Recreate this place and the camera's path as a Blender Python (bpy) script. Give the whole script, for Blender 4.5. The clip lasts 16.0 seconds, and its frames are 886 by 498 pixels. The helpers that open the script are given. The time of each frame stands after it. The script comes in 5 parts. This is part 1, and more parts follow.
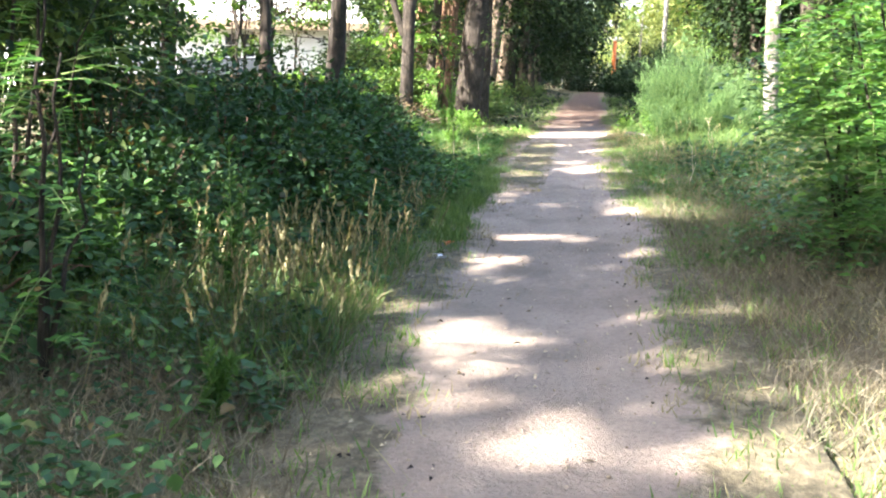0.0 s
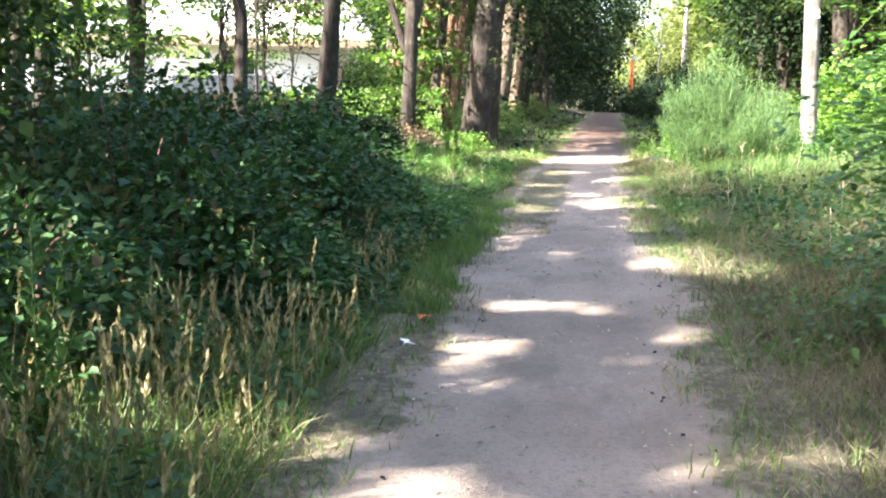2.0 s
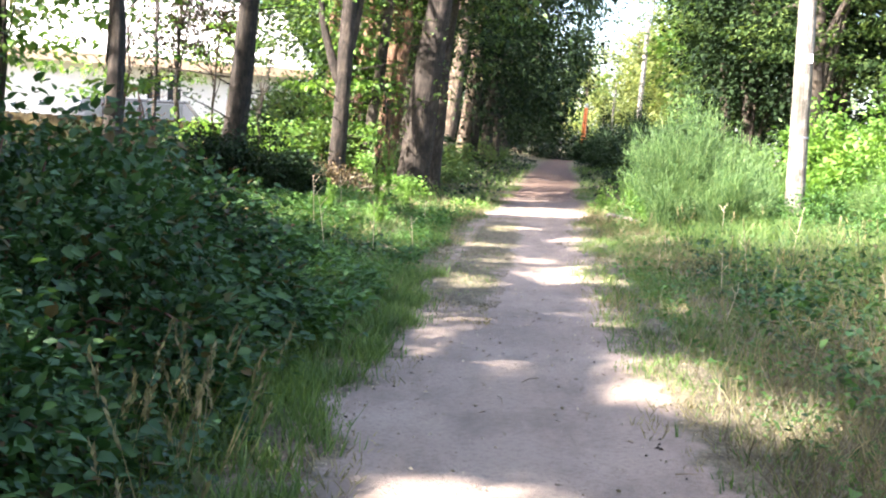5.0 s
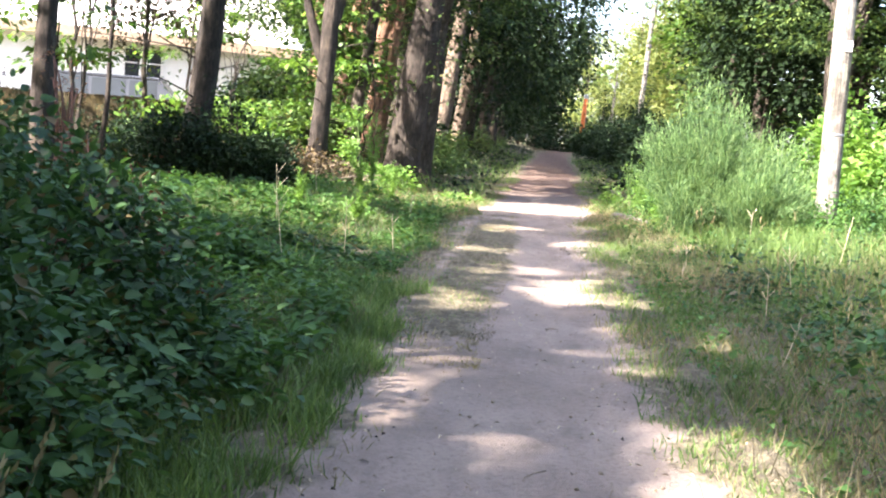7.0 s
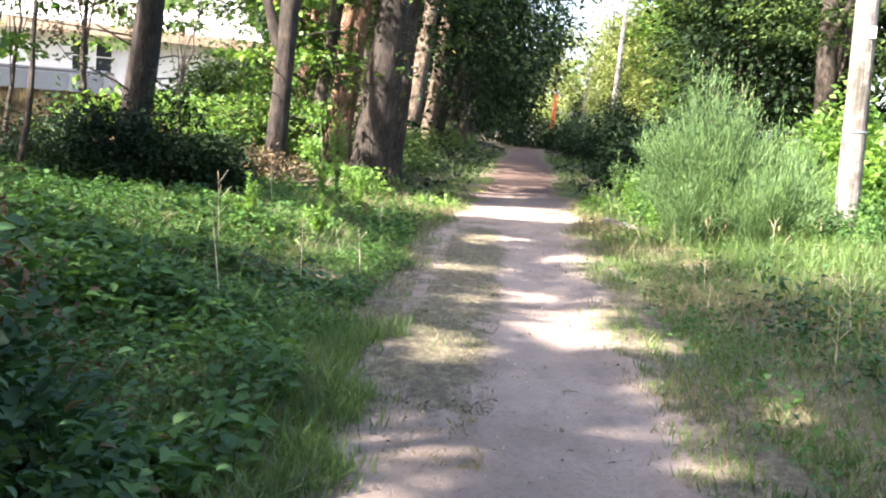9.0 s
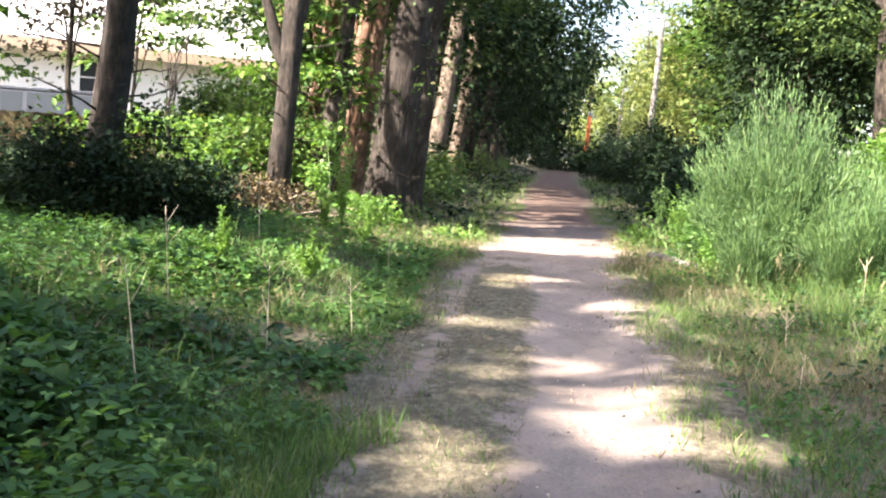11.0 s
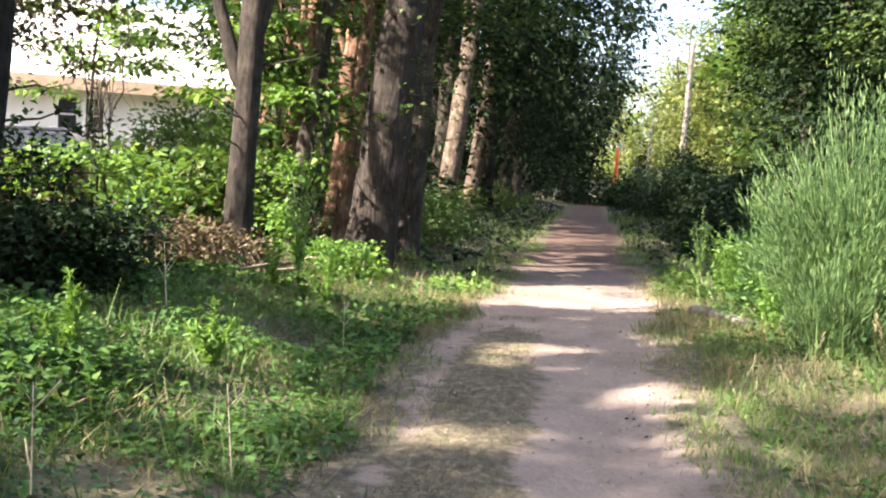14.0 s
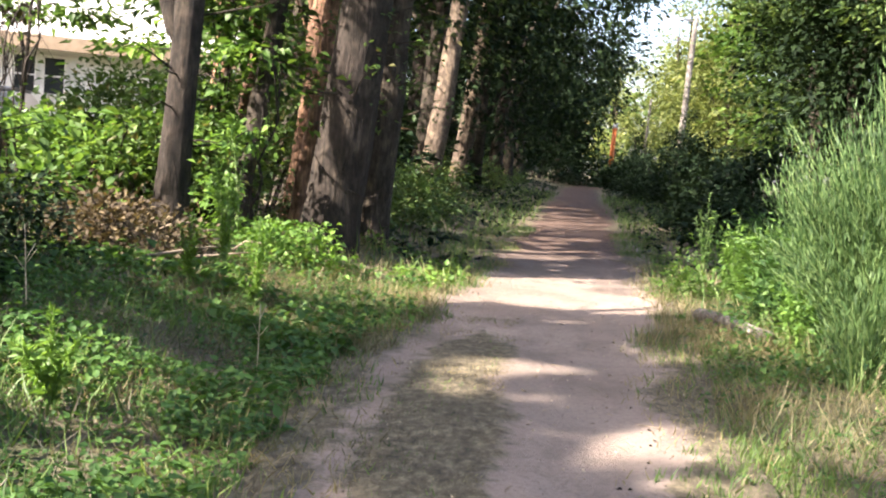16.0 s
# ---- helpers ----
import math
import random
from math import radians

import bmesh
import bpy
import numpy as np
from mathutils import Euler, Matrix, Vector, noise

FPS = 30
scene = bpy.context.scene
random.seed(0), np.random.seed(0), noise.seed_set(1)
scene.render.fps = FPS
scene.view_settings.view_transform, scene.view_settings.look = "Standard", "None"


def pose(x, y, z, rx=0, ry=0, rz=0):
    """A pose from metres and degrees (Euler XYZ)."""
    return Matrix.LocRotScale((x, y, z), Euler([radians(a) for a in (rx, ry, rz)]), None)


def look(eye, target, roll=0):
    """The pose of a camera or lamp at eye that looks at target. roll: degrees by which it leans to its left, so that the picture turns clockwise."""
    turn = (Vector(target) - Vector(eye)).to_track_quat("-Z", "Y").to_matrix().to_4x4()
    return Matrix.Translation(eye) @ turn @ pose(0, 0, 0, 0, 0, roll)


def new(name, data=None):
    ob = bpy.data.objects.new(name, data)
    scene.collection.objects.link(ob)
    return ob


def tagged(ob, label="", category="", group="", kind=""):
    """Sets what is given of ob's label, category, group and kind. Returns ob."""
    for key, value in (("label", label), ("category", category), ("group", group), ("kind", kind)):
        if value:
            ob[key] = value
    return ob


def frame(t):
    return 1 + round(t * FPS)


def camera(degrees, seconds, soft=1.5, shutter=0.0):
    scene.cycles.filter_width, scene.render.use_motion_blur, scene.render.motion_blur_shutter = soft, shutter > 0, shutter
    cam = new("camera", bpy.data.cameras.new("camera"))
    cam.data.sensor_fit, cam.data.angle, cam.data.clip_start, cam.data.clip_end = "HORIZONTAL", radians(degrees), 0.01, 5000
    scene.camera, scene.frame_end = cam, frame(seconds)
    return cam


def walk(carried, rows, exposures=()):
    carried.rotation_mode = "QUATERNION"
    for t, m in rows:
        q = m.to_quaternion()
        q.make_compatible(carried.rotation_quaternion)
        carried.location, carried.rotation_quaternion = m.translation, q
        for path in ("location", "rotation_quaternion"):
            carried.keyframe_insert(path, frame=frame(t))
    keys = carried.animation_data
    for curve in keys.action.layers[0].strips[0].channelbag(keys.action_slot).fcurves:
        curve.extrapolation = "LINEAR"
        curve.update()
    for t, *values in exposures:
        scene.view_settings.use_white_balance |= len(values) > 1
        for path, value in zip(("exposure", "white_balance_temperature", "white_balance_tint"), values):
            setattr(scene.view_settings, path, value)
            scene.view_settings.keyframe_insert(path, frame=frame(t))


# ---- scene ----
cam = camera(42.8, 16.0, soft=2.1)
METRES, EYE, TILT, LEAN, TURN = 18.5, 1.5, -8.4, 0.0, 6.5
ROWS = [
    (0.0, 0.0, 0.0, 0.0, -0.0, 0.0, -0.0),
    (0.5, 0.0015, 0.0325, 0.0053, 1.18, 0.31, -1.54),
    (1.0, 0.0038, 0.0683, 0.0129, 3.66, 0.21, 0.09),
    (1.5, 0.0137, 0.1035, 0.0183, 1.4, 0.47, -0.98),
    (2.0, 0.0155, 0.1356, 0.0213, 0.78, 0.95, -0.34),
    (2.5, 0.0169, 0.1698, 0.0249, -0.75, 1.25, -1.29),
    (3.0, 0.0215, 0.2013, 0.0311, -0.49, 1.37, -1.58),
    (3.5, 0.0226, 0.2324, 0.0371, -1.14, 1.92, -1.52),
    (4.0, 0.0283, 0.2654, 0.0412, -2.16, 1.69, -1.04),
    (4.5, 0.0305, 0.2972, 0.0442, -2.12, 3.15, -1.82),
    (7.0, 0.0416, 0.449, 0.0663, -2.41, 2.47, -4.14),
    (7.5, 0.0403, 0.4761, 0.0724, -2.86, 2.71, -2.95),
    (8.0, 0.0397, 0.5071, 0.0771, -2.39, 2.7, -2.23),
    (8.5, 0.0392, 0.5351, 0.0801, -2.12, 2.69, -4.6),
    (9.0, 0.0403, 0.5645, 0.0842, -4.04, 2.39, -3.76),
    (9.5, 0.0453, 0.5941, 0.0906, -3.83, 3.25, -3.76),
    (10.0, 0.0474, 0.6259, 0.0944, -3.07, 3.46, -3.36),
    (12.5, 0.0736, 0.7807, 0.1155, -1.54, 3.82, -3.97),
    (13.0, 0.0798, 0.8099, 0.1187, -2.25, 4.55, -2.17),
    (13.5, 0.0854, 0.8373, 0.1234, -1.97, 4.91, -4.41),
    (14.0, 0.0887, 0.8658, 0.1283, -0.68, 5.23, -2.69),
    (14.5, 0.0948, 0.8952, 0.1323, -1.06, 5.02, -2.9),
    (15.0, 0.0953, 0.9237, 0.1353, 1.43, 4.58, -5.35),
    (15.5, 0.0979, 0.9518, 0.1417, 1.11, 4.52, -3.26),
    (16.0, 0.106, 0.9791, 0.1454, -1.14, 4.08, -4.17),
]
walk(cam, [(t, pose(0, 0, EYE, TILT, LEAN, TURN) @ pose(METRES * x, METRES * y, METRES * z, 90 + pitch, roll, yaw)) for t, x, y, z, yaw, pitch, roll in ROWS],
     exposures=[(0, 3.54, 6180, 14), (8, 3.28, 6180, 21), (12.0, 2.94, 6330, 20), (16.0, 2.62, 6480, 21)])

# ---- light ----
SUN = Vector((-1.0, -0.80, 0.95)).normalized()
world = bpy.data.worlds.new("world")
scene.world = world
world.use_nodes = True
wn = world.node_tree
sky = wn.nodes.new("ShaderNodeTexSky")
sky.sky_type, sky.sun_disc = "NISHITA", False
sky.sun_elevation = math.asin(SUN.z)
sky.sun_rotation = math.atan2(SUN.x, SUN.y)
sky.dust_density = 3.0
wn.links.new(sky.outputs[0], wn.nodes["Background"].inputs[0])
wn.nodes["Background"].inputs[1].default_value = 0.105
sun_data = bpy.data.lights.new("sun", "SUN")
sun_data.energy, sun_data.angle, sun_data.color = 5.0, radians(1.0), (1.0, 0.93, 0.80)
sun = new("sun", sun_data)
sun.matrix_world = look(SUN * 40, (0, 0, 0))

# sunny patches, put there by cutting leaves away: x, y and half sizes of the openings
LIGHT_GAPS = [(-0.6, 6.45, 0.42, 0.58), (-0.55, 5.3, 0.34, 0.3), (-0.04, 4.6, 0.26, 0.45), (0.68, 6.1, 0.26, 0.33), (0.97, 4.4, 0.5, 0.4),
              (-0.57, 8.7, 0.28, 0.42), (0.08, 11.0, 0.22, 0.42), (0.21, 9.1, 0.16, 0.25), (-0.5, 10.9, 0.35, 0.3), (-0.6, 9.5, 0.3, 0.3),
              (0.74, 13.3, 0.2, 0.39), (-0.69, 18.4, 0.32, 0.7), (0.2, 19.6, 0.45, 1.0), (-0.22, 13.7, 0.16, 0.3), (0.3, 16.6, 0.35, 0.22),
              (0.45, 24.8, 0.32, 0.55), (1.38, 17.2, 0.34, 0.4), (-0.1, 21.2, 0.3, 0.5), (-3.0, 26.3, 0.6, 1.0), (1.0, 24.7, 0.3, 0.8),
              (-0.3, 26.9, 0.3, 0.5), (-2.5, 24.6, 0.7, 0.8), (1.3, 12.5, 0.35, 0.5), (1.7, 4.7, 0.6, 0.55), (-0.45, 5.95, 0.3, 0.3), (-1.5, 7.1, 0.55, 0.6), (-1.75, 8.3, 0.55, 0.6), (-2.3, 7.3, 0.45, 0.45), (-1.3, 9.6, 0.3, 0.5),
              (1.6, 5.6, 0.7, 0.45), (1.3, 3.8, 0.8, 0.5), (2.3, 6.4, 0.6, 0.4), (4.2, 10.8, 1.0, 1.0), (3.4, 9.2, 0.6, 0.6)]
# trunks lit by cutting canopy leaves away: x, y, slope, half width and share of leaves cut
SUNNY_TRUNKS = [(-5.62, 26.0, 0.10, 0.35, 0.55), (-4.55, 31.1, 0.045, 0.35, 0.45), (-3.12, 33.0, 0.11, 0.45, 0.5), (-3.72, 49.0, 0.10, 0.5, 0.8), (-3.5, 55.0, 0.09, 0.5, 0.8), (-4.0, 35.5, 0.05, 0.8, 0.7)]
RNG = np.random.default_rng(11)


def lit_from(p):
    """True where a leaf at the world places p is cut so that sun falls on a chosen spot."""
    k = p[:, 2] / SUN.z
    gx, gy = p[:, 0] - SUN.x * k, p[:, 1] - SUN.y * k
    # leaves cut or thinned where the band, verge and clearing should be sunlit
    hit = (gx > -6.5) & (gx < 3.0) & (gy > np.interp(gx, [-6.5, -1.7, -1.0, 3.0], [27.2, 27.2, 30.9, 30.6])) & (gy < np.interp(gx, [-6.5, -1.2, 3.0], [34.3, 34.2, 31.4]))
    hit &= p[:, 2] > np.where(p[:, 0] < -3.7, 1.9, 0.75)
    west, thin = p[:, 0] < 2.0, RNG.random(len(p))
    hit |= west & (gx > 1.7 + 0.5 * np.sin(gy * 1.9)) & (gx < 20) & (gy > 24.5) & (gy < 38) & (thin < 0.9)
    hit |= west & (gx > 2.2 + 0.5 * np.sin(gy * 1.9)) & (gx < 14) & (gy > 15.5) & (gy <= 24.5) & (thin < 0.34)
    hit |= west & (gx > 4.2) & (gx < 30) & (gy >= 38) & (thin < 0.85) & (p[:, 2] > 8)
    hit |= west & (gx > -9.5) & (gx < -3.6) & (gy > 28.5) & (gy < 36) & (thin > 0.5) & (p[:, 2] > 3.0)
    hit |= west & (gx > -4.6 + 0.4 * np.sin(gy * 4)) & (gx < -1.4) & (gy > 22.2 + 0.25 * np.sin(gx * 5)) & (gy < 24.6 + 0.3 * np.sin(gx * 4)) & (thin < 0.9)
    hit |= west & (gx > -7.0) & (gx < -1.4) & (gy > 15.8) & (gy < 22) & (thin < 0.47)
    # leaves cut so that the row of trunks catches the sun in flecks
    for x, y, slope, half, share in SUNNY_TRUNKS:
        k = (p[:, 1] - y) / SUN.y
        tx, tz = p[:, 0] - SUN.x * k, p[:, 2] - SUN.z * k
        hit |= (k > 0.6) & (tz > 0.3) & (tz < 9) & (np.abs(tx - x - slope * tz) < half) & (thin < share)
    spot, loose = np.zeros(len(p), bool), RNG.random(len(p))
    fray = 0.55 * value_noise(gx * 2.3, gy * 2.3, 61) + 0.4 * value_noise(gx * 5.5, gy * 5.5, 62)
    for x, y, rx, ry in LIGHT_GAPS:
        q = ((gx - x) / (rx + 0.05)) ** 2 + ((gy - y) / (ry + 0.05)) ** 2 + fray
        spot |= loose > np.clip((q - 0.45) / 0.9, 0, 1)
    fleck = value_noise(gx * 1.5, gy * 1.0, 63) + 0.5 * value_noise(gx * 3.7, gy * 3.0, 64)
    spot |= (gx > np.where(gy < 13, -1.7, -1.0)) & (gx < 1.4) & (gy > 7) & (gy < 60) & (loose < np.clip((fleck - 0.17) * 2.6, 0, 0.97))
    return hit | spot & (p[:, 2] > 1.2)


# ---- materials ----
def material(name, rough=0.7):
    m = bpy.data.materials.new(name)
    m.use_nodes = True
    b = m.node_tree.nodes["Principled BSDF"]
    b.inputs["Roughness"].default_value = rough
    b.inputs["Specular IOR Level"].default_value = 0.3
    return m, m.node_tree, b


def link(nt, a, b):
    nt.links.new(a, b)


def ramp(nt, source, stops):
    r = nt.nodes.new("ShaderNodeValToRGB")
    e = r.color_ramp.elements
    while len(e) < len(stops):
        e.new(0.5)
    for k, (at, c) in enumerate(stops):
        e[k].position, e[k].color = at, (*c, 1)
    link(nt, source, r.inputs[0])
    return r.outputs[0]


def noise_of(nt, scale, detail=4, stretch=None, rough=0.6):
    n = nt.nodes.new("ShaderNodeTexNoise")
    n.inputs["Scale"].default_value, n.inputs["Detail"].default_value, n.inputs["Roughness"].default_value = scale, detail, rough
    co = nt.nodes.new("ShaderNodeNewGeometry")
    mp = nt.nodes.new("ShaderNodeMapping")
    mp.inputs["Scale"].default_value = stretch or (1, 1, 1)
    link(nt, co.outputs["Position"], mp.inputs[0])
    link(nt, mp.outputs[0], n.inputs["Vector"])
    return n.outputs[0]


def mixed(nt, a, b, fac, mode="MIX"):
    m = nt.nodes.new("ShaderNodeMix")
    m.data_type, m.blend_type = "RGBA", mode
    for value, at in ((fac, 0), (a, 6), (b, 7)):
        if isinstance(value, (int, float)):
            m.inputs[at].default_value = value
        elif isinstance(value, tuple):
            m.inputs[at].default_value = (*value, 1)
        else:
            link(nt, value, m.inputs[at])
    return m.outputs[2]


def bump(nt, b, height, strength, distance):
    n = nt.nodes.new("ShaderNodeBump")
    n.inputs["Strength"].default_value, n.inputs["Distance"].default_value = strength, distance
    link(nt, height, n.inputs["Height"])
    link(nt, n.outputs[0], b.inputs["Normal"])


def leaf_material(name, dark, mid, light, through_light=0.4, rough=0.5, dead=None, gloss=0.4):
    m, nt, b = material(name, rough)
    b.inputs["Specular IOR Level"].default_value = gloss
    rnd = nt.nodes.new("ShaderNodeNewGeometry").outputs["Random Per Island"]
    stops = [(0.0, dark), (0.45, mid), (0.9, light)] + ([(0.97, dead)] if dead else [])
    colour = ramp(nt, rnd, stops)
    colour = mixed(nt, colour, ramp(nt, noise_of(nt, 0.8, 4), [(0.32, (0.42, 0.5, 0.42)), (0.5, (0.85, 0.88, 0.8)), (0.68, (1.2, 1.12, 0.95))]), 0.9, "MULTIPLY")
    link(nt, colour, b.inputs["Base Color"])
    t = nt.nodes.new("ShaderNodeBsdfTranslucent")
    tint = mixed(nt, colour, (1.25, 1.2, 0.5), 0.7, "MULTIPLY")
    link(nt, tint, t.inputs[0])
    mix = nt.nodes.new("ShaderNodeMixShader")
    mix.inputs[0].default_value = through_light
    link(nt, b.outputs[0], mix.inputs[1])
    link(nt, t.outputs[0], mix.inputs[2])
    link(nt, mix.outputs[0], nt.nodes["Material Output"].inputs[0])
    return m


def bark_material(name, dark, light, stretch=(6, 6, 1.1)):
    m, nt, b = material(name, 0.9)
    fine = noise_of(nt, 4.5, 6, stretch, 0.7)
    broad = noise_of(nt, 0.8, 3)
    c = ramp(nt, fine, [(0.33, dark), (0.62, light)])
    c = mixed(nt, c, ramp(nt, broad, [(0.35, (0.6, 0.62, 0.55)), (0.65, (1, 1, 1))]), 0.8, "MULTIPLY")
    patches = noise_of(nt, 5.5, 5, (1, 1, 0.7), 0.7)
    c = mixed(nt, c, ramp(nt, patches, [(0.4, (0.55, 0.5, 0.46)), (0.52, (1, 1, 1)), (0.64, (1.9, 1.85, 1.7))]), 0.85, "MULTIPLY")
    link(nt, c, b.inputs["Base Color"])
    bump(nt, b, fine, 0.9, 0.05)
    return m


def dirt_material():
    m, nt, b = material("packed_dirt", 0.95)
    tread = nt.nodes.new("ShaderNodeAttribute")
    tread.attribute_name = "tread"
    worn = nt.nodes.new("ShaderNodeMath")
    worn.operation = "MULTIPLY_ADD"
    link(nt, noise_of(nt, 3.2, 6, None, 0.7), worn.inputs[0])
    worn.inputs[1].default_value = 1.5
    link(nt, tread.outputs["Fac"], worn.inputs[2])
    base = ramp(nt, noise_of(nt, 0.55, 5), [(0.3, (0.20, 0.155, 0.12)), (0.5, (0.26, 0.205, 0.162)), (0.72, (0.31, 0.245, 0.195))])
    grit = noise_of(nt, 34, 4, None, 0.75)
    c = mixed(nt, base, ramp(nt, grit, [(0.32, (0.62, 0.60, 0.58)), (0.5, (1, 1, 1)), (0.72, (1.12, 1.1, 1.06))]), 0.75, "MULTIPLY")
    crumbs = nt.nodes.new("ShaderNodeTexVoronoi")
    crumbs.inputs["Scale"].default_value = 26
    link(nt, nt.nodes.new("ShaderNodeNewGeometry").outputs["Position"], crumbs.inputs["Vector"])
    c = mixed(nt, c, (0.17, 0.135, 0.10), ramp(nt, crumbs.outputs["Distance"], [(0.05, (0.8, 0.8, 0.8)), (0.14, (0, 0, 0))]))
    c = mixed(nt, c, (0.15, 0.115, 0.088), ramp(nt, noise_of(nt, 1.7, 6, (1, 0.45, 1), 0.7), [(0.48, (0, 0, 0)), (0.68, (0.8, 0.8, 0.8))]))
    # darker brown past y=34: the wood's shade painted into the dirt colour
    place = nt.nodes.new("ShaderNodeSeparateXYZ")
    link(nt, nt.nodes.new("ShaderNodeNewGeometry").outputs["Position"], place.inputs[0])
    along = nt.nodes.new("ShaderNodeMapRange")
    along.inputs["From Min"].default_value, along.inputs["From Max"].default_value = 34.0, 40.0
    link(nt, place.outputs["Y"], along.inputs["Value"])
    shaded_dirt = ramp(nt, noise_of(nt, 6, 5, None, 0.75), [(0.35, (0.055, 0.034, 0.024)), (0.65, (0.16, 0.105, 0.075))])
    c = mixed(nt, c, shaded_dirt, along.outputs["Result"])
    matted = ramp(nt, noise_of(nt, 15, 5, (1, 0.6, 1), 0.75), [(0.32, (0.045, 0.038, 0.024)), (0.5, (0.11, 0.092, 0.055)), (0.68, (0.22, 0.18, 0.11))])
    c = mixed(nt, matted, c, ramp(nt, worn.outputs[0], [(0.58, (0, 0, 0)), (0.80, (1, 1, 1))]))
    link(nt, c, b.inputs["Base Color"])
    bump(nt, b, grit, 1.0, 0.025)
    return m


def soil_material():
    m, nt, b = material("soil_and_litter", 1.0)
    c = ramp(nt, noise_of(nt, 2.2, 6, None, 0.7), [(0.3, (0.055, 0.045, 0.029)), (0.5, (0.125, 0.104, 0.065)), (0.68, (0.22, 0.18, 0.115))])
    c = mixed(nt, c, (0.06, 0.085, 0.028), ramp(nt, noise_of(nt, 0.6, 3), [(0.42, (0, 0, 0)), (0.6, (0.5, 0.5, 0.5))]))
    fine = noise_of(nt, 24, 4, None, 0.7)
    c = mixed(nt, c, ramp(nt, fine, [(0.3, (0.5, 0.5, 0.5)), (0.65, (1.15, 1.12, 1.05))]), 0.85, "MULTIPLY")
    link(nt, c, b.inputs["Base Color"])
    bump(nt, b, fine, 1.0, 0.03)
    return m


def plain_material(name, colour, rough=0.6, metal=0.0, vary=0.25, scale=6, stretch=None):
    m, nt, b = material(name, rough)
    n = noise_of(nt, scale, 4, stretch)
    lo = tuple(v * (1 - vary) for v in colour)
    hi = tuple(min(1, v * (1 + vary)) for v in colour)
    link(nt, ramp(nt, n, [(0.3, lo), (0.7, hi)]), b.inputs["Base Color"])
    b.inputs["Metallic"].default_value = metal
    bump(nt, b, n, 0.25, 0.01)
    return m


DIRT, SOIL = dirt_material(), soil_material()
BARK = bark_material("grey_brown_bark", (0.010, 0.008, 0.006), (0.05, 0.039, 0.030))
# lighter bark copy: its pale flecks stand for sun on the trunks
BARK_SUNLIT = bark_material("sunlit_flecked_bark", (0.045, 0.034, 0.025), (0.19, 0.145, 0.105))
BARK_RED = bark_material("reddish_bark", (0.05, 0.026, 0.017), (0.27, 0.16, 0.10))
BARK_DARK = bark_material("dark_bark", (0.016, 0.013, 0.010), (0.075, 0.06, 0.045))
TWIG = plain_material("dry_twig", (0.21, 0.165, 0.115), 0.9, 0, 0.4, 9)
STALK = plain_material("bleached_stalk", (0.42, 0.35, 0.24), 0.9, 0, 0.3, 12)
CANE = plain_material("bramble_cane", (0.14, 0.07, 0.05), 0.7, 0, 0.4, 12)
GREEN_STEM = plain_material("green_stem", (0.13, 0.19, 0.06), 0.7, 0, 0.3, 9)
BRAMBLE = leaf_material("bramble_leaf", (0.017, 0.049, 0.016), (0.034, 0.088, 0.028), (0.066, 0.136, 0.042), 0.3, 0.6, (0.10, 0.075, 0.03), gloss=0.35)
WEED = leaf_material("weed_leaf", (0.034, 0.085, 0.020), (0.055, 0.130, 0.030), (0.095, 0.185, 0.045), 0.4, 0.6, gloss=0.3)
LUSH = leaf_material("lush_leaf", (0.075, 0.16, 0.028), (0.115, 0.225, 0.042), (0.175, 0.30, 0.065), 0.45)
BROOM = leaf_material("broom_leaf", (0.032, 0.074, 0.024), (0.072, 0.142, 0.046), (0.145, 0.232, 0.082), 0.4, 0.6)
LOCUST = leaf_material("pinnate_leaf", (0.030, 0.090, 0.018), (0.055, 0.145, 0.028), (0.10, 0.21, 0.042), 0.45, 0.45)
MAPLE = leaf_material("broad_leaf", (0.056, 0.124, 0.023), (0.101, 0.192, 0.040), (0.169, 0.281, 0.056), 0.45)
OAK = leaf_material("dull_leaf", (0.045, 0.089, 0.023), (0.076, 0.140, 0.036), (0.128, 0.197, 0.051), 0.35, 0.5, (0.16, 0.14, 0.05))
# darker copy of the dull leaf, with the trees' half shade in the colour
SHADED_WOODLAND = leaf_material("shaded_woodland_leaf", (0.016, 0.036, 0.012), (0.042, 0.08, 0.026), (0.11, 0.16, 0.05), 0.35, 0.6, gloss=0.2)
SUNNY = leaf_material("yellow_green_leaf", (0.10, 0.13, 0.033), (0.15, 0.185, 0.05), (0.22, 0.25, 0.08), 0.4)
# near-black green: the wood's shade is put into the needle colour
SHADED_NEEDLE = leaf_material("shaded_needle_spray", (0.006, 0.014, 0.006), (0.011, 0.023, 0.009), (0.024, 0.043, 0.016), 0.15, 0.7, gloss=0.1)
COPPER = leaf_material("copper_leaf", (0.022, 0.024, 0.010), (0.045, 0.036, 0.018), (0.09, 0.065, 0.034), 0.35, 0.55)
# for dark evergreens, and for shade put into leaves under trees and fence
EVERGREEN_AND_SHADE = leaf_material("evergreen_and_shade_leaf", (0.008, 0.019, 0.008), (0.014, 0.031, 0.012), (0.03, 0.052, 0.022), 0.15, 0.65, gloss=0.15)
GRASS = leaf_material("green_grass", (0.055, 0.105, 0.026), (0.095, 0.165, 0.042), (0.165, 0.24, 0.070), 0.4, 0.55)
STRAW = leaf_material("dry_grass", (0.12, 0.10, 0.055), (0.21, 0.18, 0.10), (0.33, 0.285, 0.17), 0.35, 0.7)
GREY_DRY = leaf_material("withered_stems", (0.075, 0.062, 0.045), (0.14, 0.118, 0.088), (0.22, 0.19, 0.145), 0.2, 0.8)
